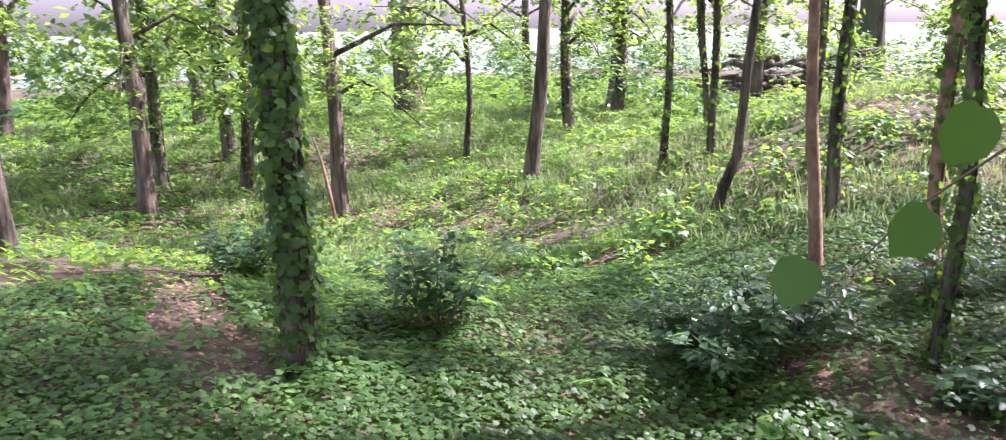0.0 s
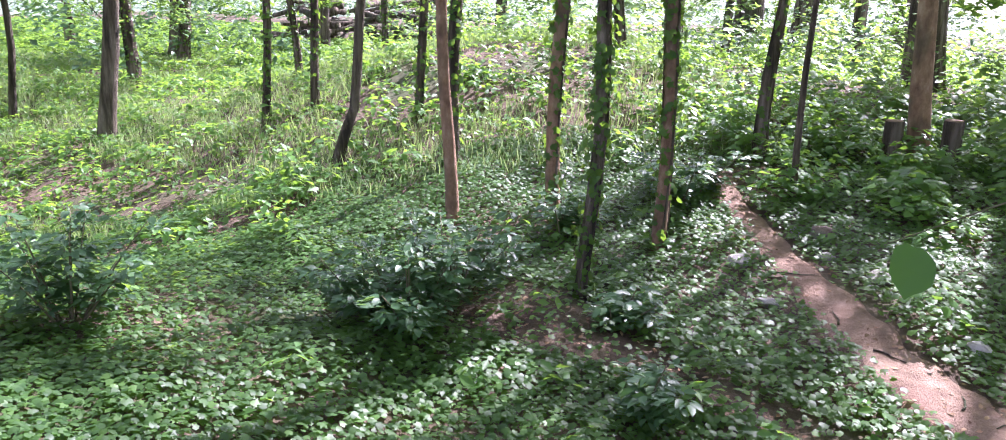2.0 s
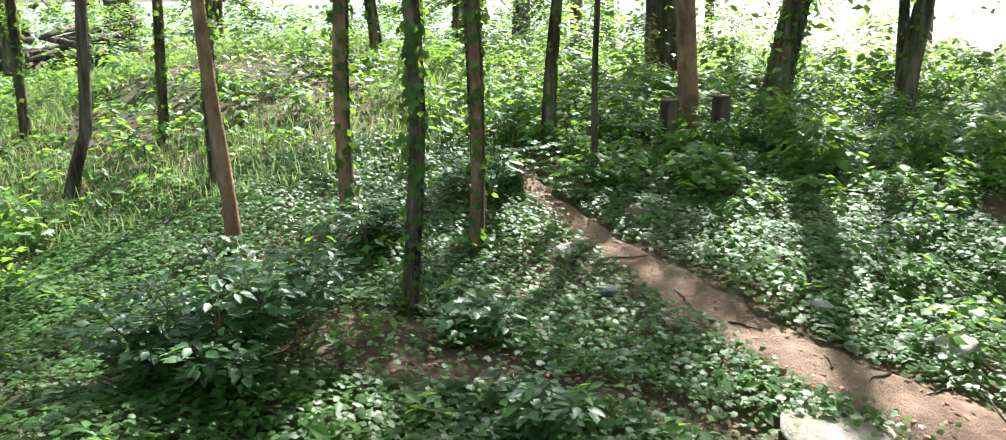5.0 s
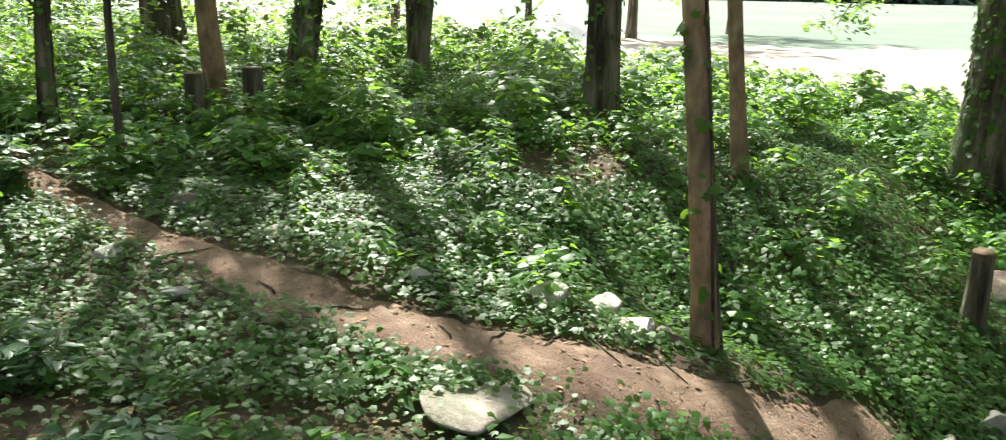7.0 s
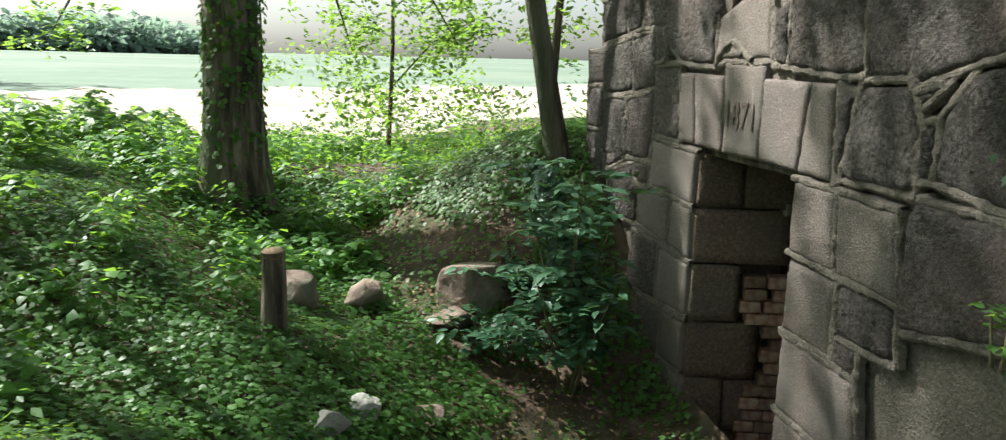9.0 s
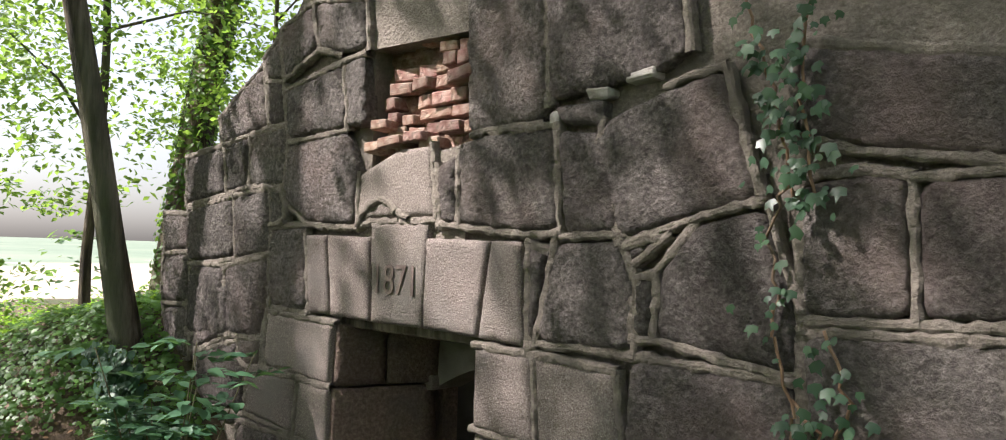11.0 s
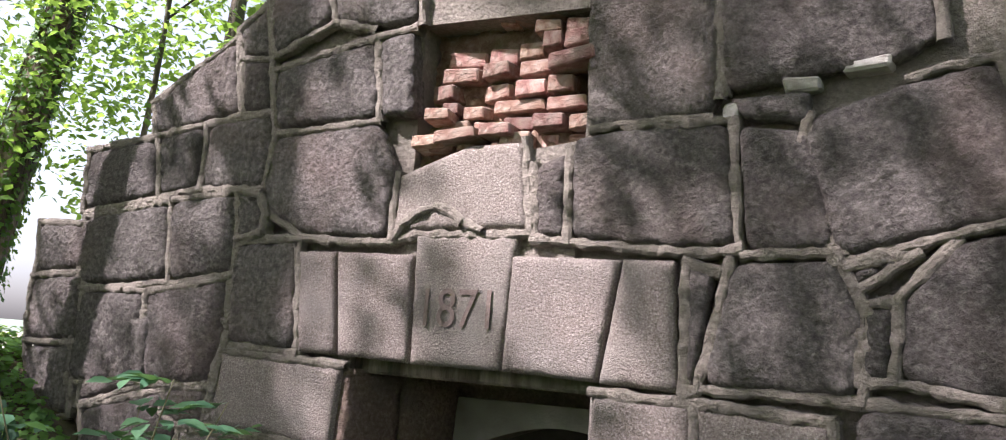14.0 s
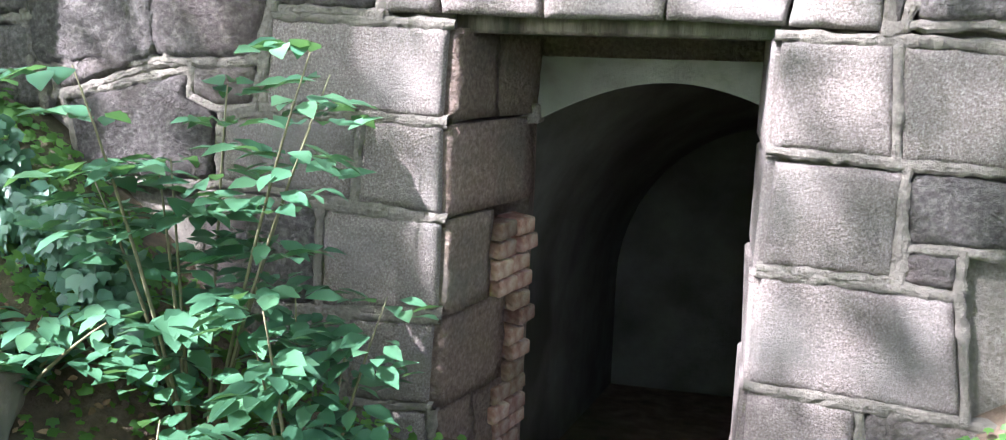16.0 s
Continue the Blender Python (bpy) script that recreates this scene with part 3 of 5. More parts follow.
def wall_stone(poly, seed, mat, bulge, gap=0.011, rough=0.012, step=0.017):
    """One stone: rounded arris, then a hewn face with lumps and chips swelling forward."""
    rnd = random.Random(seed)
    outline = inset(poly, gap)
    rim = densify(rounded(outline) if rough > 0.004 else outline, 0.026, rnd, 0.0035 if rough > 0.004 else 0.0015)
    R = np.array([tuple(p) for p in rim])
    S = np.roll(R, -1, 0) - R
    lo, hi = R.min(0), R.max(0)
    gx_, gz_ = np.meshgrid(np.arange(lo[0], hi[0], step), np.arange(lo[1], hi[1], step))
    g = np.stack([gx_.ravel(), gz_.ravel()], 1)
    g += np.array([[rnd.uniform(-1, 1), rnd.uniform(-1, 1)] for _ in range(len(g))]).reshape(-1, 2) * step * 0.3

    def reach(q):
        w = q[:, None, :] - R[None]
        t = np.clip((w * S[None]).sum(2) / np.maximum((S * S).sum(1), 1e-9)[None], 0, 1)
        return np.sqrt(((w - t[..., None] * S[None]) ** 2).sum(2)).min(1)
    g = g[reach(g) > step * 0.5]
    n = len(rim)
    pts = [Vector(p) for p in R.tolist()] + [Vector(p) for p in g.tolist()]
    vs, _, fs, _, _, _ = geometry.delaunay_2d_cdt(pts, [(i, (i + 1) % n) for i in range(n)], [list(range(n))], 1, 1e-6)
    V = np.array([tuple(v) for v in vs])
    d = reach(V)
    tilt = (rnd.uniform(-1, 1) * rough, rnd.uniform(-1, 1) * rough)
    mid = V.mean(0)
    bm = bmesh.new()
    made = []
    for (x, z), e in zip(V.tolist(), d.tolist()):
        k = min(1.0, e / 0.01)
        k2 = min(1.0, e / 0.06)
        q = Vector((x * 9, seed * 3.7, z * 9))
        lump = noise.fractal(q, 0.9, 2.0, 3) * 0.6 + 0.7 * abs(noise.noise(q * 2.6)) + 0.6 * noise.noise(q * 5.1)
        y = -0.004 - 0.011 * k ** 0.5 - bulge * k2 ** 0.6 - rough * k * (0.75 * lump + tilt[0] / rough * (x - mid[0]) * 2 + tilt[1] / rough * (z - mid[1]) * 2)
        made.append(bm.verts.new((x, min(y, 0.002), z)))
    for f in fs:
        bm.faces.new([made[i] for i in f])
    edges = [e for e in bm.edges if len(e.link_faces) == 1]
    r = bmesh.ops.extrude_edge_only(bm, edges=edges)
    for v in r["geom"]:
        if isinstance(v, bmesh.types.BMVert):
            v.co.y = 0.055
    return part("stone", bm, mat, wall, smooth=True)


ridges = []
k = 0
for course, polys in STONES.items():
    for j, poly in enumerate(polys):
        k += 1
        dressed = course == "lintel" or (course == "jamb_left" and j in (0, 1, 2, 3, 5, 7)) or (course == "jamb_right" and j in (0, 1, 2, 4, 6)) or (course == "middle" and j == 0)
        wall_stone(poly, k, M_ASHLAR if dressed else M_STONE, 0.003 if dressed else 0.009, 0.006 if course == "lintel" else 0.012, 0.0028 if dressed else 0.014)
        if course == "lintel":
            continue
        for a, b in zip(poly, poly[1:] + poly[:1]):
            m = ((a[0] + b[0]) / 2, (a[1] + b[1]) / 2)
            if -0.04 < m[0] < 1.0 and m[1] < 2.02 or (abs(a[0] - b[0]) < 0.12 and (abs(m[0]) < 0.06 or abs(m[0] - 0.96) < 0.03) and m[1] < 2.03):
                continue
            if 0.1 < m[0] < 0.95 and 2.65 < m[1] < 3.3 or (1.25 < m[0] < 1.95 and 2.78 < m[1] < 2.98):
                continue
            if any(math.hypot(m[0] - q[0], m[1] - q[1]) < 0.035 for q, _, _ in ridges):
                continue
            ridges.append((m, a, b))

# an eyebrow of mortar over the keystone and a small rounded stone's edge
for chain in ([(0.17, 2.452), (0.205, 2.5), (0.262, 2.54), (0.352, 2.562), (0.41, 2.54), (0.452, 2.51), (0.53, 2.478)], [(-0.6, 2.645), (-0.5, 2.63), (-0.458, 2.55), (-0.47, 2.478), (-0.6, 2.455)]):
    for a, b in zip(chain, chain[1:]):
        ridges.append((None, a, b))
# raised ribbons of mortar along the joints
bm = bmesh.new()
rnd = random.Random(3)
for m, a, b in ridges:
    a, b = Vector((a[0], 0, a[1])), Vector((b[0], 0, b[1]))
    n = max(2, round((b - a).length / 0.028))
    d = (b - a).normalized()
    s = d.cross(Vector((0, 1, 0)))
    sag = rnd.uniform(-0.007, 0.007) if (b - a).length > 0.12 else 0.0
    prev = None
    for i in range(n + 1):
        p = a.lerp(b, i / n) + s * (rnd.uniform(-0.003, 0.003) + sag * math.sin(math.pi * i / n))
        w, h = 0.0145 + rnd.uniform(-0.004, 0.006), (0.017 if m else 0.034) + rnd.uniform(-0.006, 0.005)
        if i in (0, n):
            p += d * (0.008 if i else -0.008)
        ring = [bm.verts.new(p + s * w * c + Vector((0, 0.02 - (h + 0.02) * v, 0))) for c, v in ((-1.3, 0), (-0.95, 0.85), (-0.4, 0.98), (0.45, 1.0), (1.0, 0.82), (1.3, 0))]
        if prev:
            for u in range(5):
                bm.faces.new((prev[u], prev[u + 1], ring[u + 1], ring[u]))
        prev = ring
tagged(part("pointing", bm, M_MORTAR, wall, "raised ribbons of pale lime mortar"), kind="stuff")


def box(lo, hi, bevel=0.006, jag=0.0, seed=0):
    bm = bmesh.new()
    bmesh.ops.create_cube(bm, size=1)
    rnd = random.Random(seed)
    for v in bm.verts:
        v.co = Vector([a + (b - a) * (c + 0.5) + rnd.uniform(-jag, jag) for a, b, c in zip(lo, hi, v.co)])
    if bevel:
        bmesh.ops.bevel(bm, geom=bm.edges[:], offset=bevel, segments=1, affect="EDGES")
    return bm


# blocks lining the doorway; on one side the reveal splays inward and ends in worn brickwork
def splay(y):
    return 0.012 + 0.34 * y


def reveal_block(y0, y1, z0, z1, lean, jag, seed, mat):
    bm = prism([(-0.06, 0), (0.0, 0), (0.0, 1), (-0.06, 1)], 0, 1)
    rnd = random.Random(seed)
    for v in bm.verts:
        y, z = y0 + (y1 - y0) * v.co.y, z0 + (z1 - z0) * v.co.z
        front = v.co.x > -0.01
        v.co = Vector(((splay(y) if front else -0.06) + lean + rnd.uniform(-jag, jag), y + rnd.uniform(-jag, jag) * 0.5, z + rnd.uniform(-jag, jag) * 0.5))
    bmesh.ops.subdivide_edges(bm, edges=bm.edges[:], cuts=5, use_grid_fill=True)
    for v in bm.verts:
        v.co.x += 0.012 * noise.fractal(v.co * 11 + Vector((seed, 0, 0)), 0.9, 2.0, 3)
    return part("stone", bm, mat, wall, smooth=True)


for i, (zt, zb, cuts) in enumerate(((1.99, 1.69, (0.01, 0.24, 0.5)), (1.69, 1.38, (0.01, 0.5)), (1.38, 1.05, (0.01, 0.26)), (1.05, 0.72, (0.01, 0.37)), (0.72, 0.4, (0.01, 0.22, 0.4)), (0.4, -0.1, (0.01, 0.3)))):
    for j, (ya, yb) in enumerate(zip(cuts, cuts[1:])):
        reveal_block(ya + 0.006 * (j > 0), yb - 0.006, zb + 0.007, zt - 0.007, -0.013 * i, 0.006, i * 7 + j, M_JAMB)
    part("mortar_core", box((-0.06, 0.03, zb - 0.01), (-0.006 - 0.013 * i, 0.5, zt + 0.01), 0), M_MORTAR, wall)
zs = (1.98, 1.64, 1.29, 0.92, 0.57, -0.1)
for i, (zt, zb) in enumerate(zip(zs, zs[1:])):
    part("stone", box((0.95 - 0.004 * i, 0.01, zb + 0.006), (1.012 - 0.004 * i, 0.47, zt - 0.006), 0.012, 0.009, i + 40), M_ASHLAR, wall)
brick_at = box((-0.06, -0.055, -0.031), (0.06, 0.055, 0.031), 0.006, 0.004, 9).copy()
brick_mesh = bpy.data.meshes.new("brick")
brick_at.to_mesh(brick_mesh)
brick_at.free()
brick_mesh.materials.append(M_BRICK)


def brick(x, y, z, turn=0, tilt=0, sx=1.0, parent=wall, sz=1.0):
    ob = new("brick", brick_mesh)
    ob.parent = parent
    ob.matrix_world = pose(x, y, z, tilt, tilt * 0.6, turn) @ Matrix.Diagonal((sx, 1, sz, 1))
    return ob


rnd = random.Random(11)
turn_in = -math.degrees(math.atan(0.34))
for i in range(19):
    z = 0.02 + i * 0.0705
    lean = -0.013 * max(0, (1.69 - z) / 0.33)
    for y in ((0.33, 0.46) if z > 1.05 else (0.46,) if z > 0.72 else (0.36, 0.47)):
        y += 0.03 * (i % 2) + rnd.uniform(-0.01, 0.01)
        brick(splay(y) + lean - 0.045 + rnd.uniform(-0.012, 0.008), y, z, 90 + turn_in + rnd.uniform(-3, 3), rnd.uniform(-2, 2), rnd.uniform(0.9, 1.1))
part("stone", box((0.1, 0.44, 1.66), (0.19, 0.55, 1.73), 0.006, 0.005, 3), M_ASHLAR, wall)
# broken patch over the door: crumbling bedding with old brickwork laid bare
bm = bmesh.new()
bmesh.ops.create_grid(bm, x_segments=44, y_segments=38, size=0.5)
for v in bm.verts:
    x, z = 0.53 + v.co.x * 0.74, 3.02 + v.co.y * 0.6
    q = Vector((x * 13, 0, z * 17))
    v.co = Vector((x, 0.135 - 0.05 * max(0, (2.95 - z) / 0.2) - 0.03 * noise.fractal(q, 0.8, 2.0, 3) - 0.02 * noise.noise(q * 2.5), z))
part("bedding", bm, M_RUBBLE, wall, "crumbled reddish mortar behind the fallen stone", smooth=True)
z = 2.77
while z < 3.24:
    thick = rnd.uniform(0.048, 0.068)
    x = 0.19 + rnd.uniform(0, 0.09)
    while x < 0.82:
        w = rnd.choice((0.07, 0.1, 0.12, 0.16, 0.2))
        if rnd.random() < (0.92 if z < 2.92 or x > 0.6 else 0.75):
            depth = 0.15 - 0.09 * max(0, (2.95 - z) / 0.2) * rnd.random() - 0.05 * rnd.random() ** 2 - (0.05 if x > 0.62 and z > 3.0 else 0)
            brick(x + w / 2, depth, z + thick / 2 + rnd.uniform(-0.006, 0.006), rnd.uniform(-14, 14), rnd.uniform(-6, 6), w / 0.125, sz=thick / 0.07)
        x += w + rnd.uniform(0.004, 0.03)
    z += thick + rnd.uniform(0.002, 0.012)
for x, y, z, t, w in ((0.27, 0.03, 2.8, 8, 1.0), (0.4, 0.02, 2.815, -6, 1.5), (0.55, 0.03, 2.83, 5, 1.0), (0.3, 0.03, 2.9, 12, 0.8)):
    brick(x, y, z, t, rnd.uniform(-6, 6), w, sz=0.7)
# loose wedges in the open crack
for x, z, w, t in ((1.56, 2.9, 0.1, 6), (1.74, 2.945, 0.13, 14), (1.36, 2.84, 0.05, 30)):
    part("wedge_stone", box((x - w / 2, -0.012, z - 0.022), (x + w / 2, 0.05, z + 0.018), 0.008, 0.012, t), M_ROCK_PALE, wall)

# carved date on the keystone: thin letters, darker to give the cuts' shade
cu = bpy.data.curves.new("date", "FONT")
cu.body, cu.size, cu.extrude, cu.align_x, cu.align_y = "1871", 0.19, 0.0015, "CENTER", "CENTER"
cu.space_character = 1.0
tmp = bpy.data.objects.new("date", cu)
scene.collection.objects.link(tmp)
bpy.context.view_layer.update()
dm = bpy.data.meshes.new_from_object(tmp.evaluated_get(bpy.context.evaluated_depsgraph_get()))
bpy.data.objects.remove(tmp)
dm.materials.clear()
dm.materials.append(M_CARVED)
date = new("carved_date", dm)
date.parent = wall
date.matrix_world = pose(0.465, -0.0225, 2.205, 90, 0, 0) @ Matrix.Diagonal((0.86, 0.98, 1, 1))
tagged(date, "carved year 1871")


# the vaulted cellar behind the doorway
VX, VR, SPRING = 1.2, 0.96, 0.45


def arch_ring(r, y, spring, rise, n=24, low=-0.75):
    pts = [(VX - r, y, low)] + [(VX - r * math.cos(math.pi * i / n), y, spring + r * rise * math.sin(math.pi * i / n)) for i in range(n + 1)] + [(VX + r, y, low)]
    return pts


rings = [arch_ring(VR + 0.24 * (1 - t), 0.6 + 2.4 * t, SPRING + 0.85 * (1 - t ** 0.6), 0.8 + 0.28 * t) for t in (0, 0.2, 0.5, 0.75, 1.0)]
nv = len(rings[0])
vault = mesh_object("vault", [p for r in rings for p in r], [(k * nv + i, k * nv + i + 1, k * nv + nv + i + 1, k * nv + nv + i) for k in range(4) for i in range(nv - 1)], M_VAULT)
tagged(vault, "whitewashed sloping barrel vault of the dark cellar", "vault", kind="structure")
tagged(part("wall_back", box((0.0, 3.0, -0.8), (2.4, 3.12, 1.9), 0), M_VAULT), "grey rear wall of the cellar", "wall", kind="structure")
bm = box((-0.6, -0.05, -0.9), (2.6, 3.1, 0.1), 0)
for v in bm.verts:
    if v.co.y > 1:
        v.co.z -= 0.4
tagged(part("floor", bm, M_SOIL), "dark earth floor sloping down inside the cellar", "floor", kind="structure")
# inner face: the front wall's back with a lower arched opening
inner = [(0.14, 0.1)] + [(0.14 + 1.02 * i / 16, 1.655 + 0.165 * math.sin(math.pi * i / 16)) for i in range(17)] + [(1.16, 0.1)]
part("inner_jamb", prism([(-0.5, -0.7), (-0.5, 2.3), (0.14, 2.3), (0.14, 1.4), (0.08, -0.7)], 0.56, 0.66), M_JAMB, wall)
part("inner_jamb", prism([(1.16, -0.7), (1.16, 2.3), (2.6, 2.3), (2.6, -0.7)], 0.56, 0.66), M_PLASTER, wall)
part("inner_arch", prism([(0.14, 1.9)] + inner[1:-1] + [(1.16, 1.9)], 0.49, 0.68), M_PLASTER, wall, "rough plastered segmental arch")
part("inner_arch", prism([(-0.3, 1.9), (-0.3, 2.4), (1.5, 2.4), (1.5, 1.9)], 0.53, 0.68), M_JAMB, wall, "worn brown masonry above the arch")
part("timber_lintel", box((-0.02, 0.06, 1.965), (0.98, 0.52, 2.03), 0.01, 0.008, 5), M_BARK, wall, "weathered timber lintel")


# ---------------------------------------------------------------- trees
CLEAR = [(1.32, 0.84, 0.34, 0.42), (1.28, 0.46, 0.2, 0.16), (1.12, 0.24, 0.07, 0.2), (1.1, 0.02, 0.06, 0.12), (1.45, 1.15, 0.32, 0.25), (5.2, -3.7, 0.6, 0.4), (4.6, -4.0, 0.4, 0.3), (6.0, -4.2, 0.5, 0.4), (4.9, -3.2, 0.3, 0.25), (0.7, -3.2, 0.9, 0.6), (1.2, -3.8, 0.9, 0.5), (6.2, -3.2, 0.5, 0.25), (5.3, -8.2, 1.5, 2.2), (1.4, -4.6, 1.1, 0.9), (3.9, -8.2, 1.6, 1.6), (7.8, -5.6, 1.6, 0.8), (1.9, -3.4, 0.6, 0.5), (9.2, -9.5, 2.0, 1.6), (4.6, -6.6, 1.3, 0.7), (0.5, -4.4, 0.8, 0.6), (1.9, -3.0, 0.8, 0.5), (2.4, -3.6, 0.6, 0.6), (0.2, -3.1, 0.7, 0.5), (-1.7, -4.1, 0.8, 0.5)]


_fleck = random.Random(77)
CLEAR += [(_fleck.uniform(4.4, 10), _fleck.uniform(-8.5, -2.6), _fleck.uniform(0.12, 0.42), _fleck.uniform(0.1, 0.3)) for _ in range(62)]


def sunlit_gap(p):
    """True where a leaf spray would close one of the sunny openings in the canopy."""
    out = np.zeros(len(p), bool)
    for x, y, a, b in CLEAR:
        k = (p[:, 2] - 1.5) / SUN_TO.z
        out |= ((p[:, 0] - k * SUN_TO.x - x) / a) ** 2 + ((p[:, 1] - k * SUN_TO.y - y) / b) ** 2 < 1
    return out


def patchy_ring(a, h):
    """Tufts of ivy up and round a trunk."""
    return 1 + np.sin(3 * a + 4 * h) * np.sin(5 * h + a)


def tree(x, y, dia, tall, lean=(0, 0), bend=0.0, bark=M_BARK, ivy=0.0, crown=1.5, crown_from=0.45, leaves=22, seed=0, fork=0, label="", flare=1.25, kink=0.0, leaf=0.11, per=18):
    rng, rnd = np.random.default_rng(seed + 100), random.Random(seed)
    z0 = hz(x, y) - 0.06
    if dia < 0.15:
        dia, bend = dia * 0.8, bend * 2.4
    top = empty("tree", x, y, z0)
    tagged(top, label or "slender woodland tree with grey-brown bark and green crown", "tree")
    n = 14
    ph = rnd.random() * 6.28
    path, radii = [], []
    for i in range(n + 1):
        f = (i / n) ** 1.6
        h = f * tall
        w = bend * math.sin(h * 1.25 + ph) * min(1, h) + kink * min(1, max(0, (h - 0.08) / 0.55)) ** 1.3
        path.append(Vector((lean[0] * h + w * 0.9, lean[1] * h + w * 0.5, h)))
        r = dia / 2 * (1 - 0.75 * f) * (1 + (flare - 1) * math.exp(-h / max(0.25, dia * 0.8)))
        radii.append(max(r, 0.008))
    v, f = tube(path, radii, 14 if dia > 0.2 else 10, 0.05 if dia > 0.2 else 0.025, seed)
    trunk = mesh_object("trunk", v, f, bark, top)

    def at(h):
        for p, q in zip(path, path[1:]):
            if p.z <= h <= q.z:
                return p.lerp(q, (h - p.z) / max(q.z - p.z, 1e-6))
        return path[-1]
    centres = []
    for b in range(5 + fork):
        h = tall * (crown_from + (0.95 - crown_from) * (b + 0.5) / (5 + fork))
        p = at(h)
        a = rnd.random() * 6.28
        out = crown * rnd.uniform(0.6, 1.0)
        q = p + Vector((math.cos(a) * out, math.sin(a) * out, out * rnd.uniform(0.1, 0.7)))
        mid = p.lerp(q, 0.5) + Vector((0, 0, 0.12 * out))
        r0 = dia * 0.5 * (1 - 0.75 * h / tall) * 0.5
        v, f = tube([p, p.lerp(mid, 0.5), mid, mid.lerp(q, 0.5), q], [r0, r0 * 0.8, r0 * 0.6, r0 * 0.4, 0.006], 6, 0.02, seed + b)
        mesh_object("limb", v, f, bark, trunk)
        for t in (0.45, 0.7, 0.95):
            centres.append(p.lerp(q, t))
    extra = []
    for _ in range(max(0, int(leaves * 0.5))):
        h = tall * rnd.uniform(crown_from, 1.02)
        a, o = rnd.random() * 6.28, crown * math.sqrt(rnd.random())
        extra.append(at(min(h, tall)) + Vector((math.cos(a) * o, math.sin(a) * o, 0)))
    cs = np.array([tuple(c) for c in centres + extra])
    if len(cs) and leaves:
        p, nr = clumps(rng, cs, 0.3 + 0.3 * crown * rng.random(len(cs)), per, 0.55)
        open_ = sunlit_gap(p + np.array([x, y, z0])) & (rng.random(len(p)) < 0.97)
        p, nr = p[~open_], nr[~open_]
        leaf_mesh("crown", SMALL_V, SMALL_F, p, nr, leaf * (0.7 + 0.7 * rng.random(len(p))), M_CROWN, top, rng)
    if ivy:
        m = int(ivy * 520 * max(dia, 0.08) / 0.1)
        hh = np.minimum(rng.random(m) ** 0.8 * min(tall * 0.8, 4.2), tall * 0.95)
        pr = np.array([tuple(at(h)) for h in hh])
        aa = rng.random(m) * 6.28
        rr = dia / 2 * (1 - 0.6 * hh / tall) + 0.004 + (0.03 + 0.02 * patchy_ring(aa, hh)) * rng.random(m) ** 2
        d = np.stack([np.cos(aa), np.sin(aa), 0 * aa], 1)
        leaf_mesh("ivy", IVY_V, IVY_F, pr + d * rr[:, None], d + 0.5 * unit(rng, m) + np.array([0, 0, 0.35]), 0.032 + 0.03 * rng.random(m), M_IVY, trunk, rng)
        for s in range(3):
            a0 = rnd.random() * 6.28
            pts = [at(h * 0.35) + Vector((math.cos(a0 + 0.25 * h), math.sin(a0 + 0.25 * h), 0)) * (dia / 2 * (1 - 0.6 * h * 0.35 / tall) * (1.3 if h < 1 else 1.02) + 0.004) for h in range(0, 11)]
            v, f = tube(pts, [0.008] * len(pts), 5, 0, s)
            mesh_object("ivy_stem", v, f, M_BARK, trunk)
    return top


def bough(top, seed, z, angle, out, drop, n, leaf, bark=M_BARK):
    """A side branch that reaches out and hangs, with leafy twigs along its outer part."""
    rng, rnd = np.random.default_rng(seed + 700), random.Random(seed + 700)
    d = Vector((math.cos(angle), math.sin(angle), 0))
    s = Vector((-d.y, d.x, 0)) * rnd.uniform(-0.25, 0.25) * out
    pts = [Vector((0, 0, z)), d * out * 0.3 + s * 0.2 + Vector((0, 0, z + 0.16 * out)), d * out * 0.6 + s * 0.7 + Vector((0, 0, z + 0.1 * out - 0.3 * drop)), d * out * 0.85 + s + Vector((0, 0, z - 0.65 * drop)), d * out + s + Vector((0, 0, z - drop))]
    v, f = tube(pts, [0.035, 0.026, 0.018, 0.011, 0.004], 6, 0.03, seed)
    limb = mesh_object("bough", v, f, bark, top)
    k = n // 14
    t = 1 + 3 * rng.random(k)
    P = np.array([tuple(q) for q in pts])
    i = np.minimum(t.astype(int), 3)
    c = P[i] + (P[i + 1] - P[i]) * (t - i)[:, None] + unit(rng, k) * 0.32 * np.array([1, 1, 0.7])
    p, nr = clumps(rng, c, 0.12 + 0.1 * rng.random(k), 14, 0.5)
    keep = ~sunlit_gap(p + np.array(tuple(top.location)))
    p, nr = p[keep], nr[keep]
    leaf_mesh("foliage", SMALL_V, SMALL_F, p, nr + np.array([0, 0, 0.5]), leaf * (0.7 + 0.6 * rng.random(len(p))), M_CROWN, limb, rng)


# x, y, thickness, height, lean, options
tree(5.73, -7.81, 0.115, 6.5, (-0.03, 0.0), 0.03, seed=1, kink=-0.22, crown=1.2, leaves=50, label="thin dark tree with a crooked bent trunk")
tree(4.72, -6.26, 0.11, 7.5, (0.03, 0.02), 0.02, M_BARK_PALE, seed=2, crown=1.3, label="slender tree with pale smooth reddish bark")
tree(4.73, -7.3, 0.12, 7.5, (-0.01, 0.0), 0.02, seed=3, ivy=1.0, crown=1.3)
tree(4.03, -6.25, 0.12, 7.5, (-0.0, 0.0), 0.02, M_BARK_PALE, ivy=1.2, seed=4, crown=1.3, label="slender woodland tree with ivy climbing its trunk")
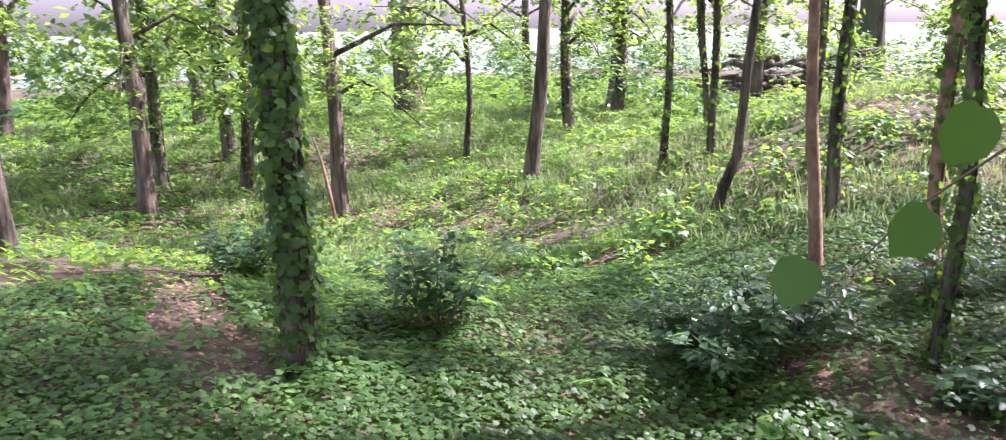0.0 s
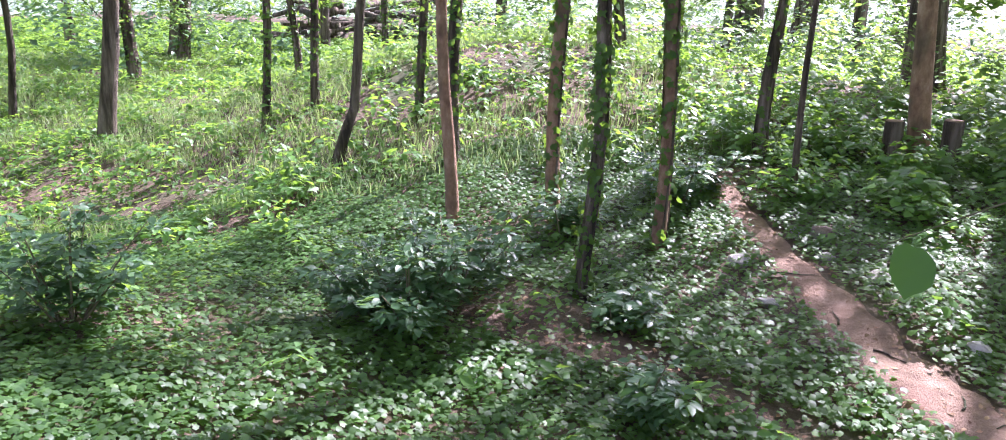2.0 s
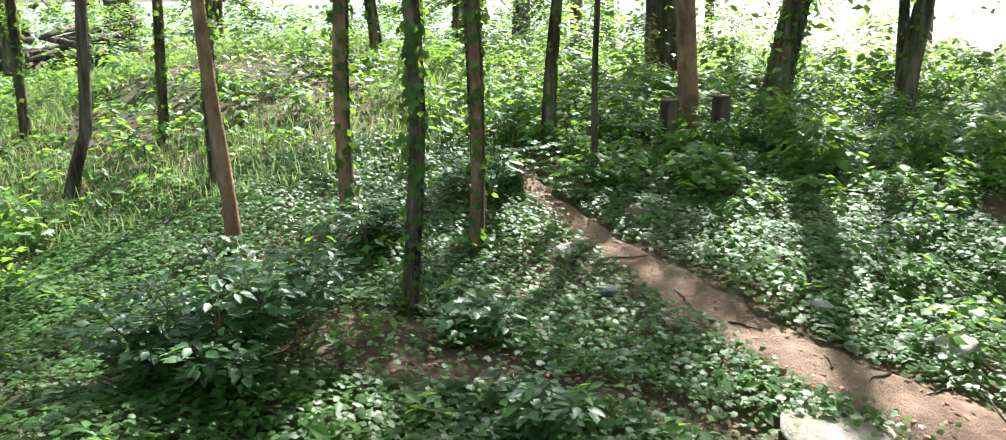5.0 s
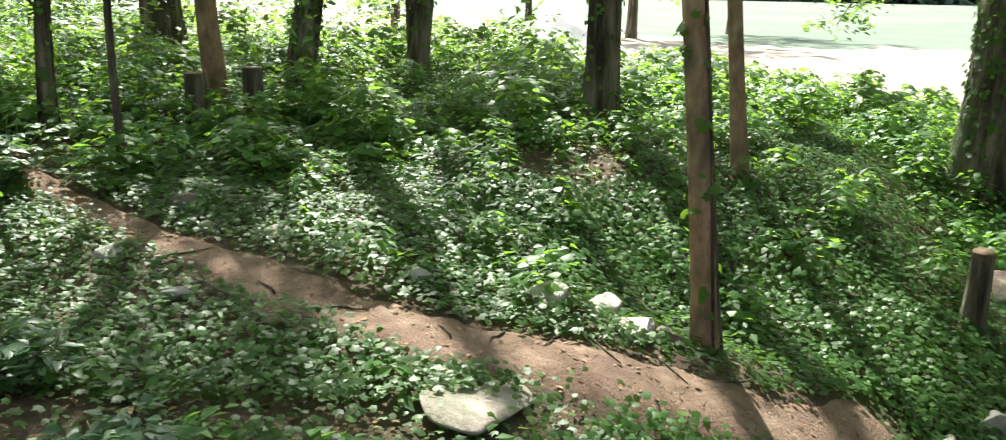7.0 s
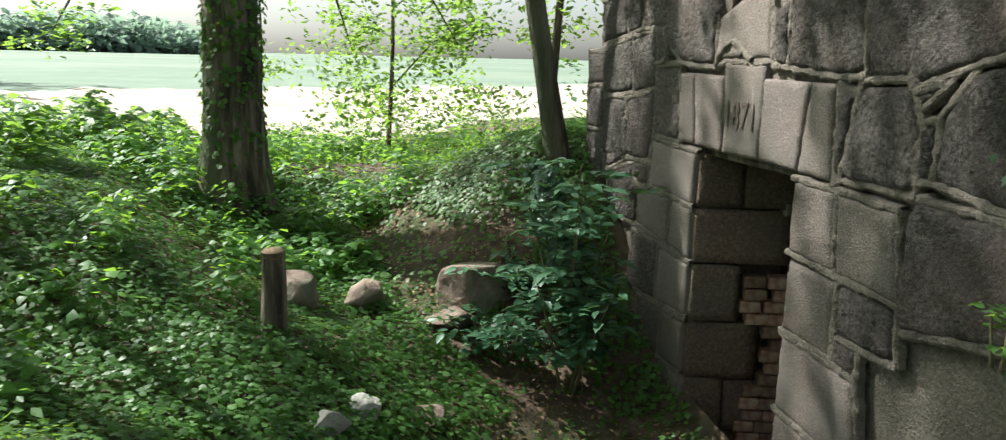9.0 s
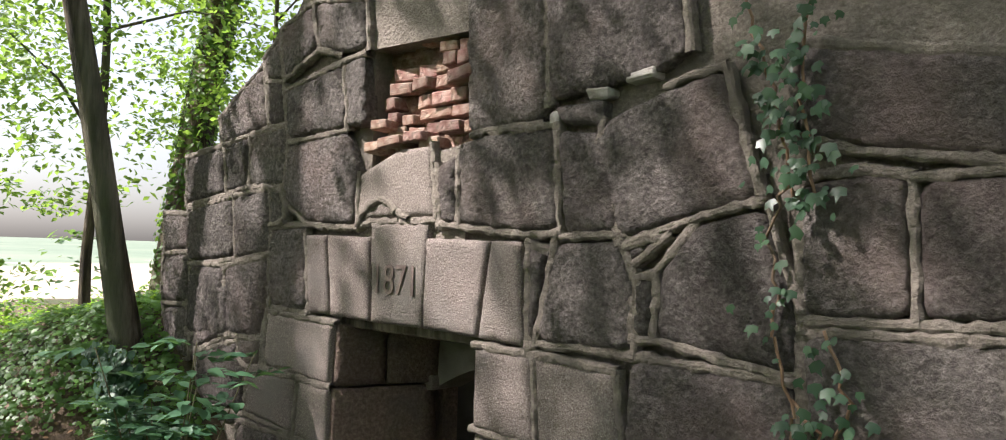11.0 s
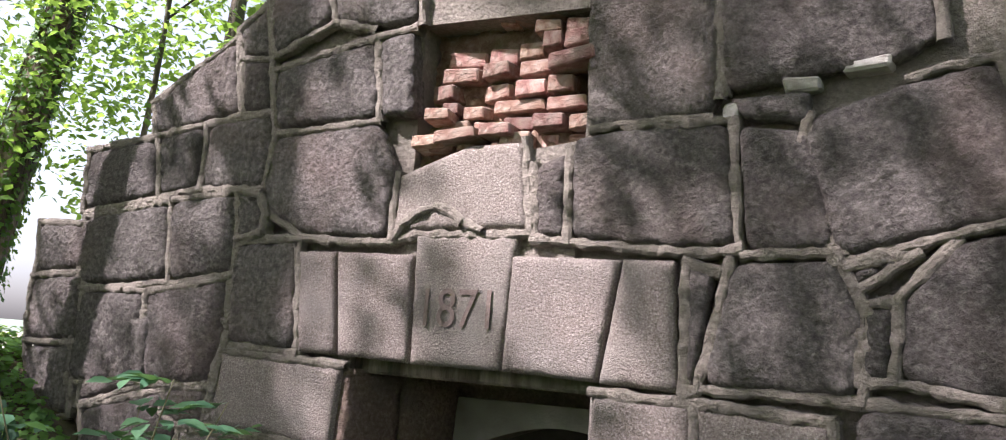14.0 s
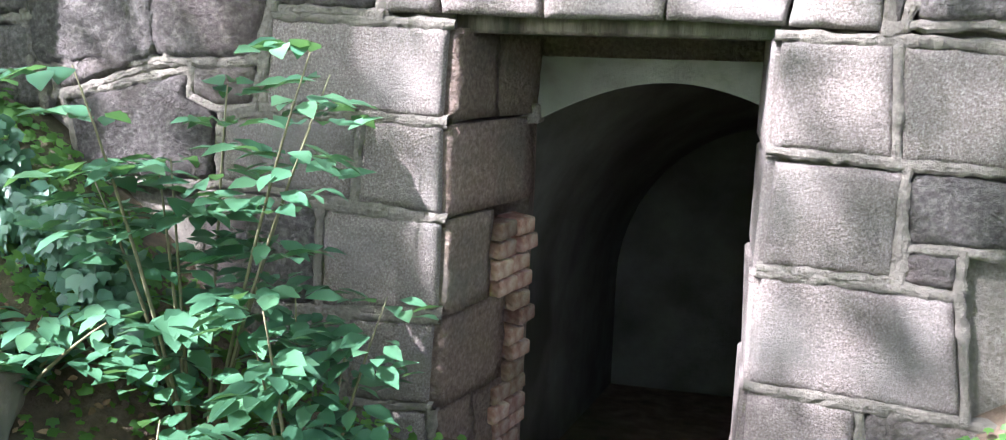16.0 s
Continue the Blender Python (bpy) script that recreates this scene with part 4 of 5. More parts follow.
tree(4.0, -4.97, 0.095, 7.0, (-0.02, 0.0), 0.03, ivy=2.2, seed=5, crown=1.4, leaves=50, label="thin tree thickly grown with ivy leaves")
tree(3.44, -5.58, 0.1, 7.0, (-0.01, 0.0), 0.025, M_BARK_PALE, ivy=1.6, seed=6, crown=1.4, leaves=50, label="slender woodland tree with ivy climbing its trunk")
tree(2.36, -7.01, 0.11, 6.5, (-0.02, 0.03), 0.04, ivy=0.8, seed=7, crown=1.7, leaves=130, per=30)
tree(2.35, -6.25, 0.06, 5.0, (0.0, 0.0), 0.02, seed=8, crown=1.1, leaves=60, label="thin straight dark sapling beside the path")
tree(8.85, -10.73, 0.2, 8.5, (-0.1, 0.02), 0.04, seed=9, crown=1.8)
tree(6.7, -9.46, 0.1, 6.5, (-0.01, 0), 0.02, ivy=1.2, seed=10, crown=1.2)
tree(6.2, -9.6, 0.1, 6.5, (0.02, 0), 0.02, ivy=1.2, seed=11, crown=1.2)
tree(5.07, -8.5, 0.095, 6.5, (0.0, 0), 0.02, ivy=1.2, seed=12, crown=1.2)
tree(1.0, -7.2, 0.17, 7.5, (0.08, 0.0), 0.02, M_BARK_PALE, seed=13, crown=2.0, leaves=150, per=30, label="leaning tree with brown bark beside two stumps")
edge_a = tree(-0.09, -7.61, 0.26, 8.0, (-0.16, 0.06), 0.02, ivy=0.9, seed=14, crown=1.5, crown_from=0.07, leaves=130, per=36, leaf=0.085, label="leaning ivy-clad tree with low leafy branches at the wood's edge")
edge_b = tree(-1.62, -7.6, 0.2, 8.0, (-0.1, 0.06), 0.02, ivy=0.2, seed=15, crown=1.3, crown_from=0.08, leaves=110, per=36, leaf=0.085, label="dark tree leaning outward at the wood's edge")
tree(-1.72, -7.7, 0.14, 7.0, (0.05, -0.03), 0.02, seed=16, crown=1.4, crown_from=0.3, leaves=50)
tree(-1.12, -5.18, 0.27, 9.0, (0.0, 0.0), 0.015, ivy=0.3, seed=17, crown=2.0, label="sturdy tree with furrowed grey bark")
tree(1.42, -3.1, 0.146, 7.5, (0.04, -0.1), 0.02, M_BARK_PALE, ivy=0.3, seed=18, crown=1.9, leaves=120, per=40, label="slender brown-barked tree beside the footpath, ivy at its foot")
tree(-0.6, -3.77, 0.14, 7.5, (0.045, -0.1), 0.02, M_BARK_PALE, seed=19, per=40, leaves=110, crown=1.9)
tree(-2.3, -4.9, 0.13, 7.5, (0.0, -0.02), 0.02, seed=20, crown=1.6, leaves=60, per=40)
oak = tree(-2.8, -2.6, 0.46, 11.0, (0.0, 0.0), 0.0, ivy=1.1, seed=21, crown=3.4, crown_from=0.3, leaves=420, per=40, flare=1.4, label="thick old oak with furrowed bark and climbing ivy")
tree(-7.67, -0.97, 0.085, 6.0, (0.02, 0.02), 0.02, seed=22, crown=2.1, crown_from=0.08, leaves=210, per=95, label="thin sapling with bright leafy sprays at the field's edge", leaf=0.08)
tree(-1.8, -0.24, 0.17, 8.0, (-0.05, -0.18), 0.01, M_BARK, seed=23, crown=1.6, label="leaning furrowed tree beside the end of the wall")
tree(-4.6, 0.5, 0.13, 7.0, (0.0, 0.0), 0.03, seed=24, crown=1.6, crown_from=0.2, leaves=110, per=90, leaf=0.065)
tree(-5.15, 1.4, 0.4, 10.0, (0.11, 0.09), 0.02, ivy=1.6, seed=25, crown=3.0, crown_from=0.25, leaves=230, per=95, leaf=0.07, label="ivy-covered leaning tree behind the wall")
tree(-3.0, 1.2, 0.07, 5.5, (0.02, 0.02), 0.02, seed=26, crown=1.3, crown_from=0.3, leaves=100, per=90, leaf=0.06)
ivy_tree = tree(6.58, -3.28, 0.155, 8.5, (0.055, -0.02), 0.02, ivy=5.0, seed=27, crown=2.0, label="dark tree trunk densely wrapped in ivy with a dead side branch")
# low boughs of the trees at the wood's edge: some hang into view, others shade the undergrowth
for host, items in ((edge_a, [(2.6, -0.3, 1.5, 1.3), (2.9, 2.9, 1.3, 1.5), (2.4, -1.3, 1.6, 0.9), (3.4, -2.3, 3.0, 0.4), (3.9, -3.0, 3.2, 0.3), (3.3, -1.7, 2.8, 0.4), (4.6, -2.4, 2.6, 0.2)]),
                    (edge_b, [(2.5, 0.2, 1.4, 1.2), (2.7, 3.0, 1.4, 1.3), (2.3, -2.4, 1.6, 0.8), (3.3, -2.7, 3.4, 0.4), (3.7, -2.1, 3.2, 0.3), (3.0, 3.3, 3.0, 0.4), (4.5, -2.6, 2.8, 0.2)]),
                    (oak, [(2.5, 2.7, 2.3, 1.2), (2.7, 2.0, 2.2, 1.3), (2.3, -2.3, 2.4, 1.0), (3.2, 3.2, 3.2, 0.8)])):
    for i, (z, a, out, drop) in enumerate(items):
        bough(host, 31 * i + int(abs(host.location.x) * 100), z, a, out, drop, 900 if drop < 0.5 else 620, 0.1 if drop < 0.5 else 0.07)
DEEP = [(13.35, -8.4, 0.24), (14.5, -9.7, 0.2), (13.4, -10.3, 0.2), (14.9, -11.6, 0.24), (11.4, -10.0, 0.22), (24.0, -17.8, 0.6), (15.0, -17.5, 0.65), (28.0, -24.0, 0.35),
        (10.9, -12.7, 0.13), (10.1, -15.2, 0.2), (11.1, -20.4, 0.3), (6.3, -33.0, 1.0), (14.5, -23.0, 0.25), (10.5, -19.0, 0.26), (6.8, -11.9, 0.12), (6.4, -20.0, 0.16),
        (3.7, -26.0, 0.35), (2.95, -10.1, 0.14), (-2.8, -24.0, 0.8), (-1.7, -22.0, 0.2), (-0.54, -10.2, 0.42), (-5.4, -27.0, 0.6), (-5.0, -22.0, 0.35), (-8.5, -27.0, 0.45),
        (20.0, -11.0, 0.3), (18.0, -14.0, 0.25), (1.3, -14.5, 0.18), (8.4, -24.0, 0.3)]
for i, (x, y, d) in enumerate(DEEP):
    tall = 7 + 5 * min(d, 0.6)
    deep = tree(x, y, d, tall, (0.05 * math.sin(i * 2.3), 0.04 * math.cos(i * 1.7)), 0.03, ivy=0.8 if i % 4 and d < 0.3 else 0.0, seed=40 + i, crown=1.5 + 2 * d, crown_from=0.2, leaves=60, leaf=0.15)
    for j in range(3):
        bough(deep, 300 + 7 * i + j, 1.7 + 0.35 * j, 2.1 * j + i, 1.0 + 0.3 * j + d, 0.5 + 0.2 * (j % 2), 420, 0.085 if d < 0.3 else 0.12)
# trees added round about, mostly out of view, to shade the wall and the walk
for i, (x, y, d) in enumerate([(7.5, 1.5, 0.25), (9.5, -1.5, 0.2), (10.5, -4.5, 0.22), (2.0, 5.5, 0.3), (-2.5, 5.0, 0.3), (6.0, 5.0, 0.3), (11.5, 2.5, 0.3), (-6.0, 4.5, 0.3)]):
    tree(x, y, d, 9.0, (0.02, 0.01), 0.02, seed=80 + i, crown=2.4, crown_from=0.4, leaves=110, leaf=0.14)
# lone trees out on the field's edge
for i, (x, y, d) in enumerate([(-24.7, -17.5, 0.4), (-21.0, -26.0, 0.4), (-33.0, -17.0, 0.4), (-36.0, -30.0, 0.4), (-15.0, -31.0, 0.4)]):
    tree(x, y, d, 9.0, (0, 0), 0.02, seed=90 + i, crown=3.0, crown_from=0.2, leaves=160, leaf=0.3, label="field-edge tree with a low spreading green crown")


# ---------------------------------------------------------------- single things
def stump(x, y, dia, tall, seed, label):
    top = empty("tree_stump", x, y, hz(x, y) - 0.05)
    tagged(top, label, "stump")
    v, f = tube([(0, 0, 0), (0.005, 0, tall * 0.3), (0.01, 0.01, tall * 0.7), (0.012, 0.01, tall)], [dia * 0.62, dia * 0.52, dia * 0.5, dia * 0.48], 12, 0.04, seed, cap=False)
    shell = mesh_object("bark", v, f, M_BARK, top)
    v, f = tube([(0.012, 0.01, tall - 0.02), (0.012, 0.01, tall + 0.004)], [dia * 0.46, dia * 0.45], 12, 0.03, seed)
    mesh_object("cut_face", v, f, M_CUT, shell, "paler sawn top")
    return top


stump(1.3, -7.05, 0.15, 0.42, 1, "dark sawn tree stump standing in undergrowth")
stump(0.88, -6.95, 0.15, 0.42, 2, "brown sawn tree stump standing in undergrowth")

post = empty("wooden_post", -0.1, -2.22, hz(-0.1, -2.22) - 0.08)
tagged(post, "short weathered wooden post standing in ivy", "post")
v, f = tube([(0, 0, 0), (0.004, 0, 0.15), (0.002, 0.003, 0.34), (0, 0, 0.52)], [0.07, 0.066, 0.063, 0.06], 12, 0.03, 4, cap=False)
shaft = mesh_object("shaft", v, f, M_BARK, post)
v, f = tube([(0, 0, 0.5), (0.004, 0, 0.53)], [0.06, 0.05], 12, 0.05, 4)
mesh_object("cut_top", v, f, M_CUT, shaft)

ROCKS = [("boulder", -0.78, -1.2, (0.28, 0.24, 0.14), M_ROCK, 14, "low brown stone under the large boulder"),
         ("boulder", -0.85, -2.12, (0.3, 0.26, 0.26), M_ROCK, 5, "pinkish boulder behind the wooden post"),
         ("boulder", -1.05, -1.7, (0.26, 0.24, 0.18), M_ROCK, 6, "grey boulder half sunk in ivy")]
# the big one is angular: flat top, upright faces meeting in a ridge
bm = bmesh.new()
for p in ((-0.25, -0.1, 0), (-0.27, -0.06, 0.16), (-0.19, -0.12, 0.29), (0.0, -0.17, 0.31), (0.14, -0.1, 0.3), (0.25, -0.02, 0.17), (0.22, 0.02, 0.02), (0.02, -0.22, 0.04), (0.0, -0.22, 0.18), (0.13, 0.16, 0.26), (-0.15, 0.18, 0.25), (-0.18, 0.2, 0), (0.16, 0.2, 0), (0.1, -0.17, 0.0)):
    bm.verts.new(p)
bmesh.ops.convex_hull(bm, input=bm.verts[:])
bmesh.ops.dissolve_limit(bm, angle_limit=0.12, verts=bm.verts[:], edges=bm.edges[:])
bmesh.ops.bevel(bm, geom=bm.edges[:], offset=0.014, segments=2, affect="EDGES", profile=0.6)
bmesh.ops.triangulate(bm, faces=bm.faces[:])
bmesh.ops.subdivide_edges(bm, edges=[e for e in bm.edges if e.calc_length() > 0.06], cuts=3, use_grid_fill=True)
for v in bm.verts:
    v.co += v.co.normalized() * (0.012 * noise.fractal(v.co * 9, 0.9, 2.0, 3))
boulder = part("boulder", bm, M_ROCK)
boulder.matrix_world = pose(-1.06, -0.98, hz(-1.06, -0.98) - 0.07, 4, -5, 62)
tagged(boulder, "large angular brown boulder resting on the bank", "stone")
for n, x, y, s, m, k, lab in ROCKS:
    tagged(rock(n, x, y, s, m, k, 0.2, 20 * k, 8), lab, "stone")
tagged(rock("flat_stone", 2.69, -3.4, (0.5, 0.4, 0.05), M_SLAB, 21, 0.3, 25, 12), "flat pale slab of stone beside the footpath", "stone")
EDGE = [(1.69, -3.31, 0.19), (1.63, -3.54, 0.18), (1.83, -3.68, 0.2), (2.38, -5.63, 0.16), (2.3, -5.0, 0.13), (2.45, -5.35, 0.1), (2.5, -5.75, 0.1), (1.6, -3.22, 0.12), (2.98, -4.85, 0.12), (3.02, -5.3, 0.12),
        (3.0, -5.75, 0.1), (2.92, -4.3, 0.1), (0.66, -1.98, 0.2), (0.45, -1.8, 0.19), (1.0, -2.12, 0.18), (0.3, -1.5, 0.16), (0.8, -1.5, 0.1), (2.15, -4.2, 0.12), (2.98, -6.1, 0.1)]
for i, (x, y, s) in enumerate(EDGE):
    ob = rock("small_stone", x, y, (s * 1.15, s * 0.9, s * 0.6), M_ROCK if i % 4 == 3 else M_ROCK_PALE, 30 + i, 0.24, i * 40, 12)
    tagged(ob, "pale rounded fieldstone edging the path", "stone", "stones along the path")

# dead branch on the ivy-clad tree
v, f = tube([(0.12, 0, 2.35), (-0.05, -0.22, 2.42), (-0.3, -0.5, 2.66), (-0.42, -0.68, 2.78), (-0.62, -0.8, 2.72), (-0.75, -0.95, 2.66)], [0.03, 0.026, 0.022, 0.018, 0.012, 0.005], 7, 0.05, 2)
mesh_object("dead_branch", v, f, M_BARK, ivy_tree, "bare broken side branch")

# brushwood and logs heaped in the wood
pile = empty("log_pile", 8.2, -27.0, hz(8.2, -27))
tagged(pile, "dark heap of old logs and brushwood", "log pile")
rnd = random.Random(8)
for i in range(44):
    a = rnd.uniform(-1.5, 1.5)
    l, h, o = rnd.uniform(0.8, 3.0), 0.1 + 0.13 * rnd.random() * (i % 9), rnd.uniform(-1.2, 1.2)
    c = Vector((rnd.uniform(-1.5, 1.5), o, h))
    d = Vector((math.cos(a), math.sin(a), rnd.uniform(-0.25, 0.25))) * l / 2
    v, f = tube([c - d, c + Vector((0, 0, 0.05)), c + d], [0.12, 0.1, 0.05], 8, 0.04, i)
    mesh_object("log", v, f, M_BARK, pile)

# bare stick leaning among the far trunks
stick = empty("dead_branch", 11.2, -9.6, hz(11.2, -9.6))
tagged(stick, "pale dead branch leaning in the undergrowth", "branch")
v, f = tube([(0, 0, -0.05), (0.06, 0.03, 0.4), (0.14, 0.05, 0.8), (0.26, 0.06, 1.15)], [0.03, 0.026, 0.02, 0.012], 7, 0.04, 3)
mesh_object("limb", v, f, M_BARK_PALE, stick)

# fallen twigs on the path
rnd = random.Random(31)
for i, (x, y) in enumerate([(2.2, -3.45), (2.45, -3.8), (1.9, -3.05), (2.6, -4.2), (2.7, -4.6), (1.55, -2.85), (2.05, -3.3), (2.75, -5.1), (2.8, -5.6), (2.35, -3.62), (-0.7, -1.3), (-1.3, -1.1)]):
    a, l = rnd.random() * 6.28, rnd.uniform(0.12, 0.3)
    pts = [(x + math.cos(a) * l * (t - 0.5) + rnd.uniform(-.012, .012), y + math.sin(a) * l * (t - 0.5) + rnd.uniform(-.012, .012)) for t in (0, 0.3, 0.65, 1)]
    v, f = tube([(p, q, hz(p, q) + 0.018) for p, q in pts], [0.006, 0.005, 0.004, 0.002], 6, 0, i)
    tagged(mesh_object("twig", v, f, M_BARK), "dry brown twig lying on the trodden soil", "twig", "twigs on the path")

# sand heap on the field
bm = bmesh.new()
bmesh.ops.create_grid(bm, x_segments=24, y_segments=24, size=2.0)
for q in bm.verts:
    r = math.hypot(q.co.x, q.co.y * 1.2)
    q.co.z = max(0, 1.15 * (1 - r / 1.9)) + 0.12 * noise.noise(q.co * 1.5) * (r < 1.8) - 0.03
heap = part("gravel_mound", bm, M_GRAVEL, smooth=True)
heap.scale = (1.25, 1.25, 1.15)
heap.location = (-17.5, -16.2, hz(-17.5, -16.2))
tagged(heap, "tall pale grey heap of gravel on the field", "gravel heap")


def leafy_plant(name, x, y, stems, tall, spread, leaf, mat, seed, label, lean=(0, 0), pairs=5, z0=None, droop=0.3):
    """A shrub: thin stems with pairs of leaves towards their tops."""
    rng, rnd = np.random.default_rng(seed), random.Random(seed)
    top = empty(name, x, y, (hz(x, y) if z0 is None else z0) - 0.02)
    tagged(top, label, "plant")
    P, Nn, T = [], [], []
    for s in range(stems):
        a = rnd.random() * 6.28
        o = spread * rnd.uniform(0.2, 1)
        h = tall * rnd.uniform(0.6, 1)
        p0, p2 = Vector((0.03 * math.cos(a), 0.03 * math.sin(a), 0)), Vector((math.cos(a) * o + lean[0] * h, math.sin(a) * o + lean[1] * h, h))
        p1 = p0.lerp(p2, 0.5) + Vector((0, 0, 0.12 * h))
        pts = [p0.lerp(p1, t).lerp(p1.lerp(p2, t), t) for t in np.linspace(0, 1, 7)]
        v, f = tube(pts, [0.007, 0.006, 0.0055, 0.005, 0.004, 0.003, 0.002], 5, 0, s)
        mesh_object("stem", v, f, M_STEM, top)
        for t in np.linspace(0.35, 1.0, pairs):
            p = p0.lerp(p1, t).lerp(p1.lerp(p2, t), t)
            for side in (0, 1):
                b = rnd.random() * 6.28
                d = Vector((math.cos(b), math.sin(b), rnd.uniform(-droop, 0.25)))
                rach = leaf * rnd.uniform(1.6, 2.6)
                for j, q in enumerate((0.45, 0.45, 0.75, 0.75, 1.0)):
                    sd = Vector((-d.y, d.x, 0)) * (0, 0.5, -0.5)[1 + j % 2 if j < 4 else 0]
                    c = p + d * rach * q + sd * leaf - Vector((0, 0, 0.25 * leaf * q))
                    P.append(c), T.append((d + sd * 1.3) if j < 4 else d), Nn.append(Vector((0, 0, 1)) + Vector((rnd.uniform(-.45, .45), rnd.uniform(-.45, .45), 0)))
    leaf_mesh("foliage", LEAF_V, LEAF_F, np.array([tuple(q) for q in P]), np.array([tuple(q) for q in Nn]), leaf * (0.75 + 0.5 * rng.random(len(P))), mat, top, rng, np.array([tuple(q) for q in T]))
    return top


leafy_plant("elder_bush", -0.6, -0.52, 8, 1.22, 0.42, 0.088, M_ELDER, 1, "green elder bush with broad leaflets before the wall", (0.05, 0.0), 6, None, 0.15)
leafy_plant("elder_bush", -0.22, -0.62, 6, 0.75, 0.3, 0.082, M_ELDER, 3, "low green elder shoot beside the doorway", (0.08, 0.0), 5, None, 0.15)
leafy_plant("elder_bush", -0.5, -0.95, 6, 0.4, 0.35, 0.07, M_ELDER, 4, "low green elder shoot beside the boulder", (0.0, 0.0), 4)
leafy_plant("elder_bush", -1.0, -0.8, 6, 0.3, 0.35, 0.07, M_ELDER, 6, "low green elder shoot before the ivy bank", (0.0, 0.0), 4)
leafy_plant("maple_seedling", 2.3, -0.1, 2, 0.2, 0.07, 0.034, M_HERB, 5, "maple seedling growing against the wall", (0.15, -0.1), 3, 1.62)
BUSHES = [(4.9, -4.5, 0.5), (4.72, -4.75, 0.6), (5.1, -4.72, 0.42), (6.45, -4.25, 0.55), (3.88, -3.8, 0.25), (3.85, -4.6, 0.2), (3.12, -6.3, 0.4), (4.0, -5.75, 0.28), (8.17, -4.66, 0.4), (9.65, -6.3, 0.5)]
for i, (x, y, t) in enumerate(BUSHES):
    leafy_plant("shrub", x, y, 12 if t > 0.3 else 5, t, 0.42 if t > 0.3 else 0.25, 0.055, M_SHRUB, 20 + i, "low dark green shrub standing in the ivy", (0, 0), 7)

# lime spray hanging close to the walk
spray = empty("lime_branch", 3.951, -1.467, 3.287)
spray.scale = (0.7, 0.7, 0.7)
tagged(spray, "hanging lime twig with large round green leaves", "branch")
v, f = tube([(-0.2, 0.42, -0.2), (-0.05, 0.42, -0.3), (0.1, 0.42, -0.36), (0.19, 0.35, -0.45), (0.28, 0.12, -0.6)], [0.0025, 0.002, 0.002, 0.0015, 0.001], 6, 0, 1)
mesh_object("twig", v, f, M_STEM, spray)
lp = (np.array([(4.19, -1.24, 2.885), (4.085, -1.2, 2.955), (4.05, -1.16, 3.05), (3.965, -1.261, 2.768)]) - np.array([3.951, -1.467, 3.287])) / 0.7
rngl = np.random.default_rng(3)
LIME_A = np.linspace(0, 2 * math.pi, 18, endpoint=False)
LIME_V = np.array([(0.44 * math.sin(a) * (1 + 0.05 * math.cos(6 * a)), (0.46 + 0.12 * (abs(a - math.pi) > 2.9)) * math.cos(a) + 0.07 * (abs(a - math.pi) < 0.3), 0.1 * math.sin(a) ** 2 - 0.06 * math.cos(a)) for a in LIME_A] + [(0, 0, 0)])
LIME_F = [(18, i, (i + 1) % 18) for i in range(18)]
for q in lp:
    leaf_mesh("leaf", LIME_V, LIME_F, q[None], np.array([(-0.3, 0.9, 0.4)]) + 0.35 * unit(rngl, 1), 0.082, M_LIME, spray, rngl, np.array([(0.5, 0.1, -0.8)]) + 0.3 * unit(rngl, 1))

# ivy on the stone front
def wall_ivy(name, strands, seed, label, leaves_per, size):
    rng, rnd = np.random.default_rng(seed), random.Random(seed)
    top = empty(name, *strands[0][0])
    tagged(top, label, "ivy")
    o = Vector(strands[0][0])
    P = []
    for st in strands:
        pts = []
        for a, b in zip(st, st[1:]):
            for t in np.linspace(0, 1, 6):
                pts.append(Vector(a).lerp(Vector(b), t) - o + Vector((rnd.uniform(-.015, .015), rnd.uniform(-.008, 0), 0)))
        v, f = tube(pts, [0.005] * len(pts), 5, 0, seed)
        mesh_object("stem", v, f, M_BARK_PALE, top)
        P += [tuple(pts[rnd.randrange(len(pts))] + Vector((rnd.gauss(0, .045), rnd.uniform(-.05, -.01), rnd.gauss(0, .05)))) for _ in range(leaves_per)]
    P = np.array(P)
    leaf_mesh("foliage", IVY_V, IVY_F, P, np.array([0, -1, 0.45]) + 0.5 * unit(rng, len(P)), size * (0.6 + 0.8 * rng.random(len(P))), M_IVY_WALL, top, rng, np.array([0, 0, -1]) + 0.7 * unit(rng, len(P)))


wall_ivy("wall_ivy", [[(2.12, -0.05, 3.2), (2.2, -0.05, 2.95), (2.27, -0.05, 2.75), (2.32, -0.05, 2.5)], [(2.36, -0.05, 3.15), (2.33, -0.05, 2.8), (2.36, -0.05, 2.52)]], 1, "dark ivy trailing down the stone wall", 75, 0.036)
wall_ivy("wall_ivy", [[(2.28, -0.04, 2.55), (2.22, -0.04, 2.4), (2.27, -0.04, 2.25), (2.24, -0.04, 2.12), (2.31, -0.04, 1.9), (2.3, -0.04, 1.7), (2.34, -0.04, 1.45)], [(2.4, -0.04, 2.15), (2.47, -0.04, 1.96), (2.42, -0.04, 1.75)], [(2.3, -0.04, 1.95), (2.4, -0.04, 1.85), (2.38, -0.04, 1.6)]], 2, "thin ivy stem with few leaves on the wall", 28, 0.034)
rngc = np.random.default_rng(9)
cc = np.stack([-1.9 + 1.2 * rngc.random(1700), -0.5 + 0.12 * rngc.random(1700), 0.84 + 0.9 * rngc.random(1700)], 1)
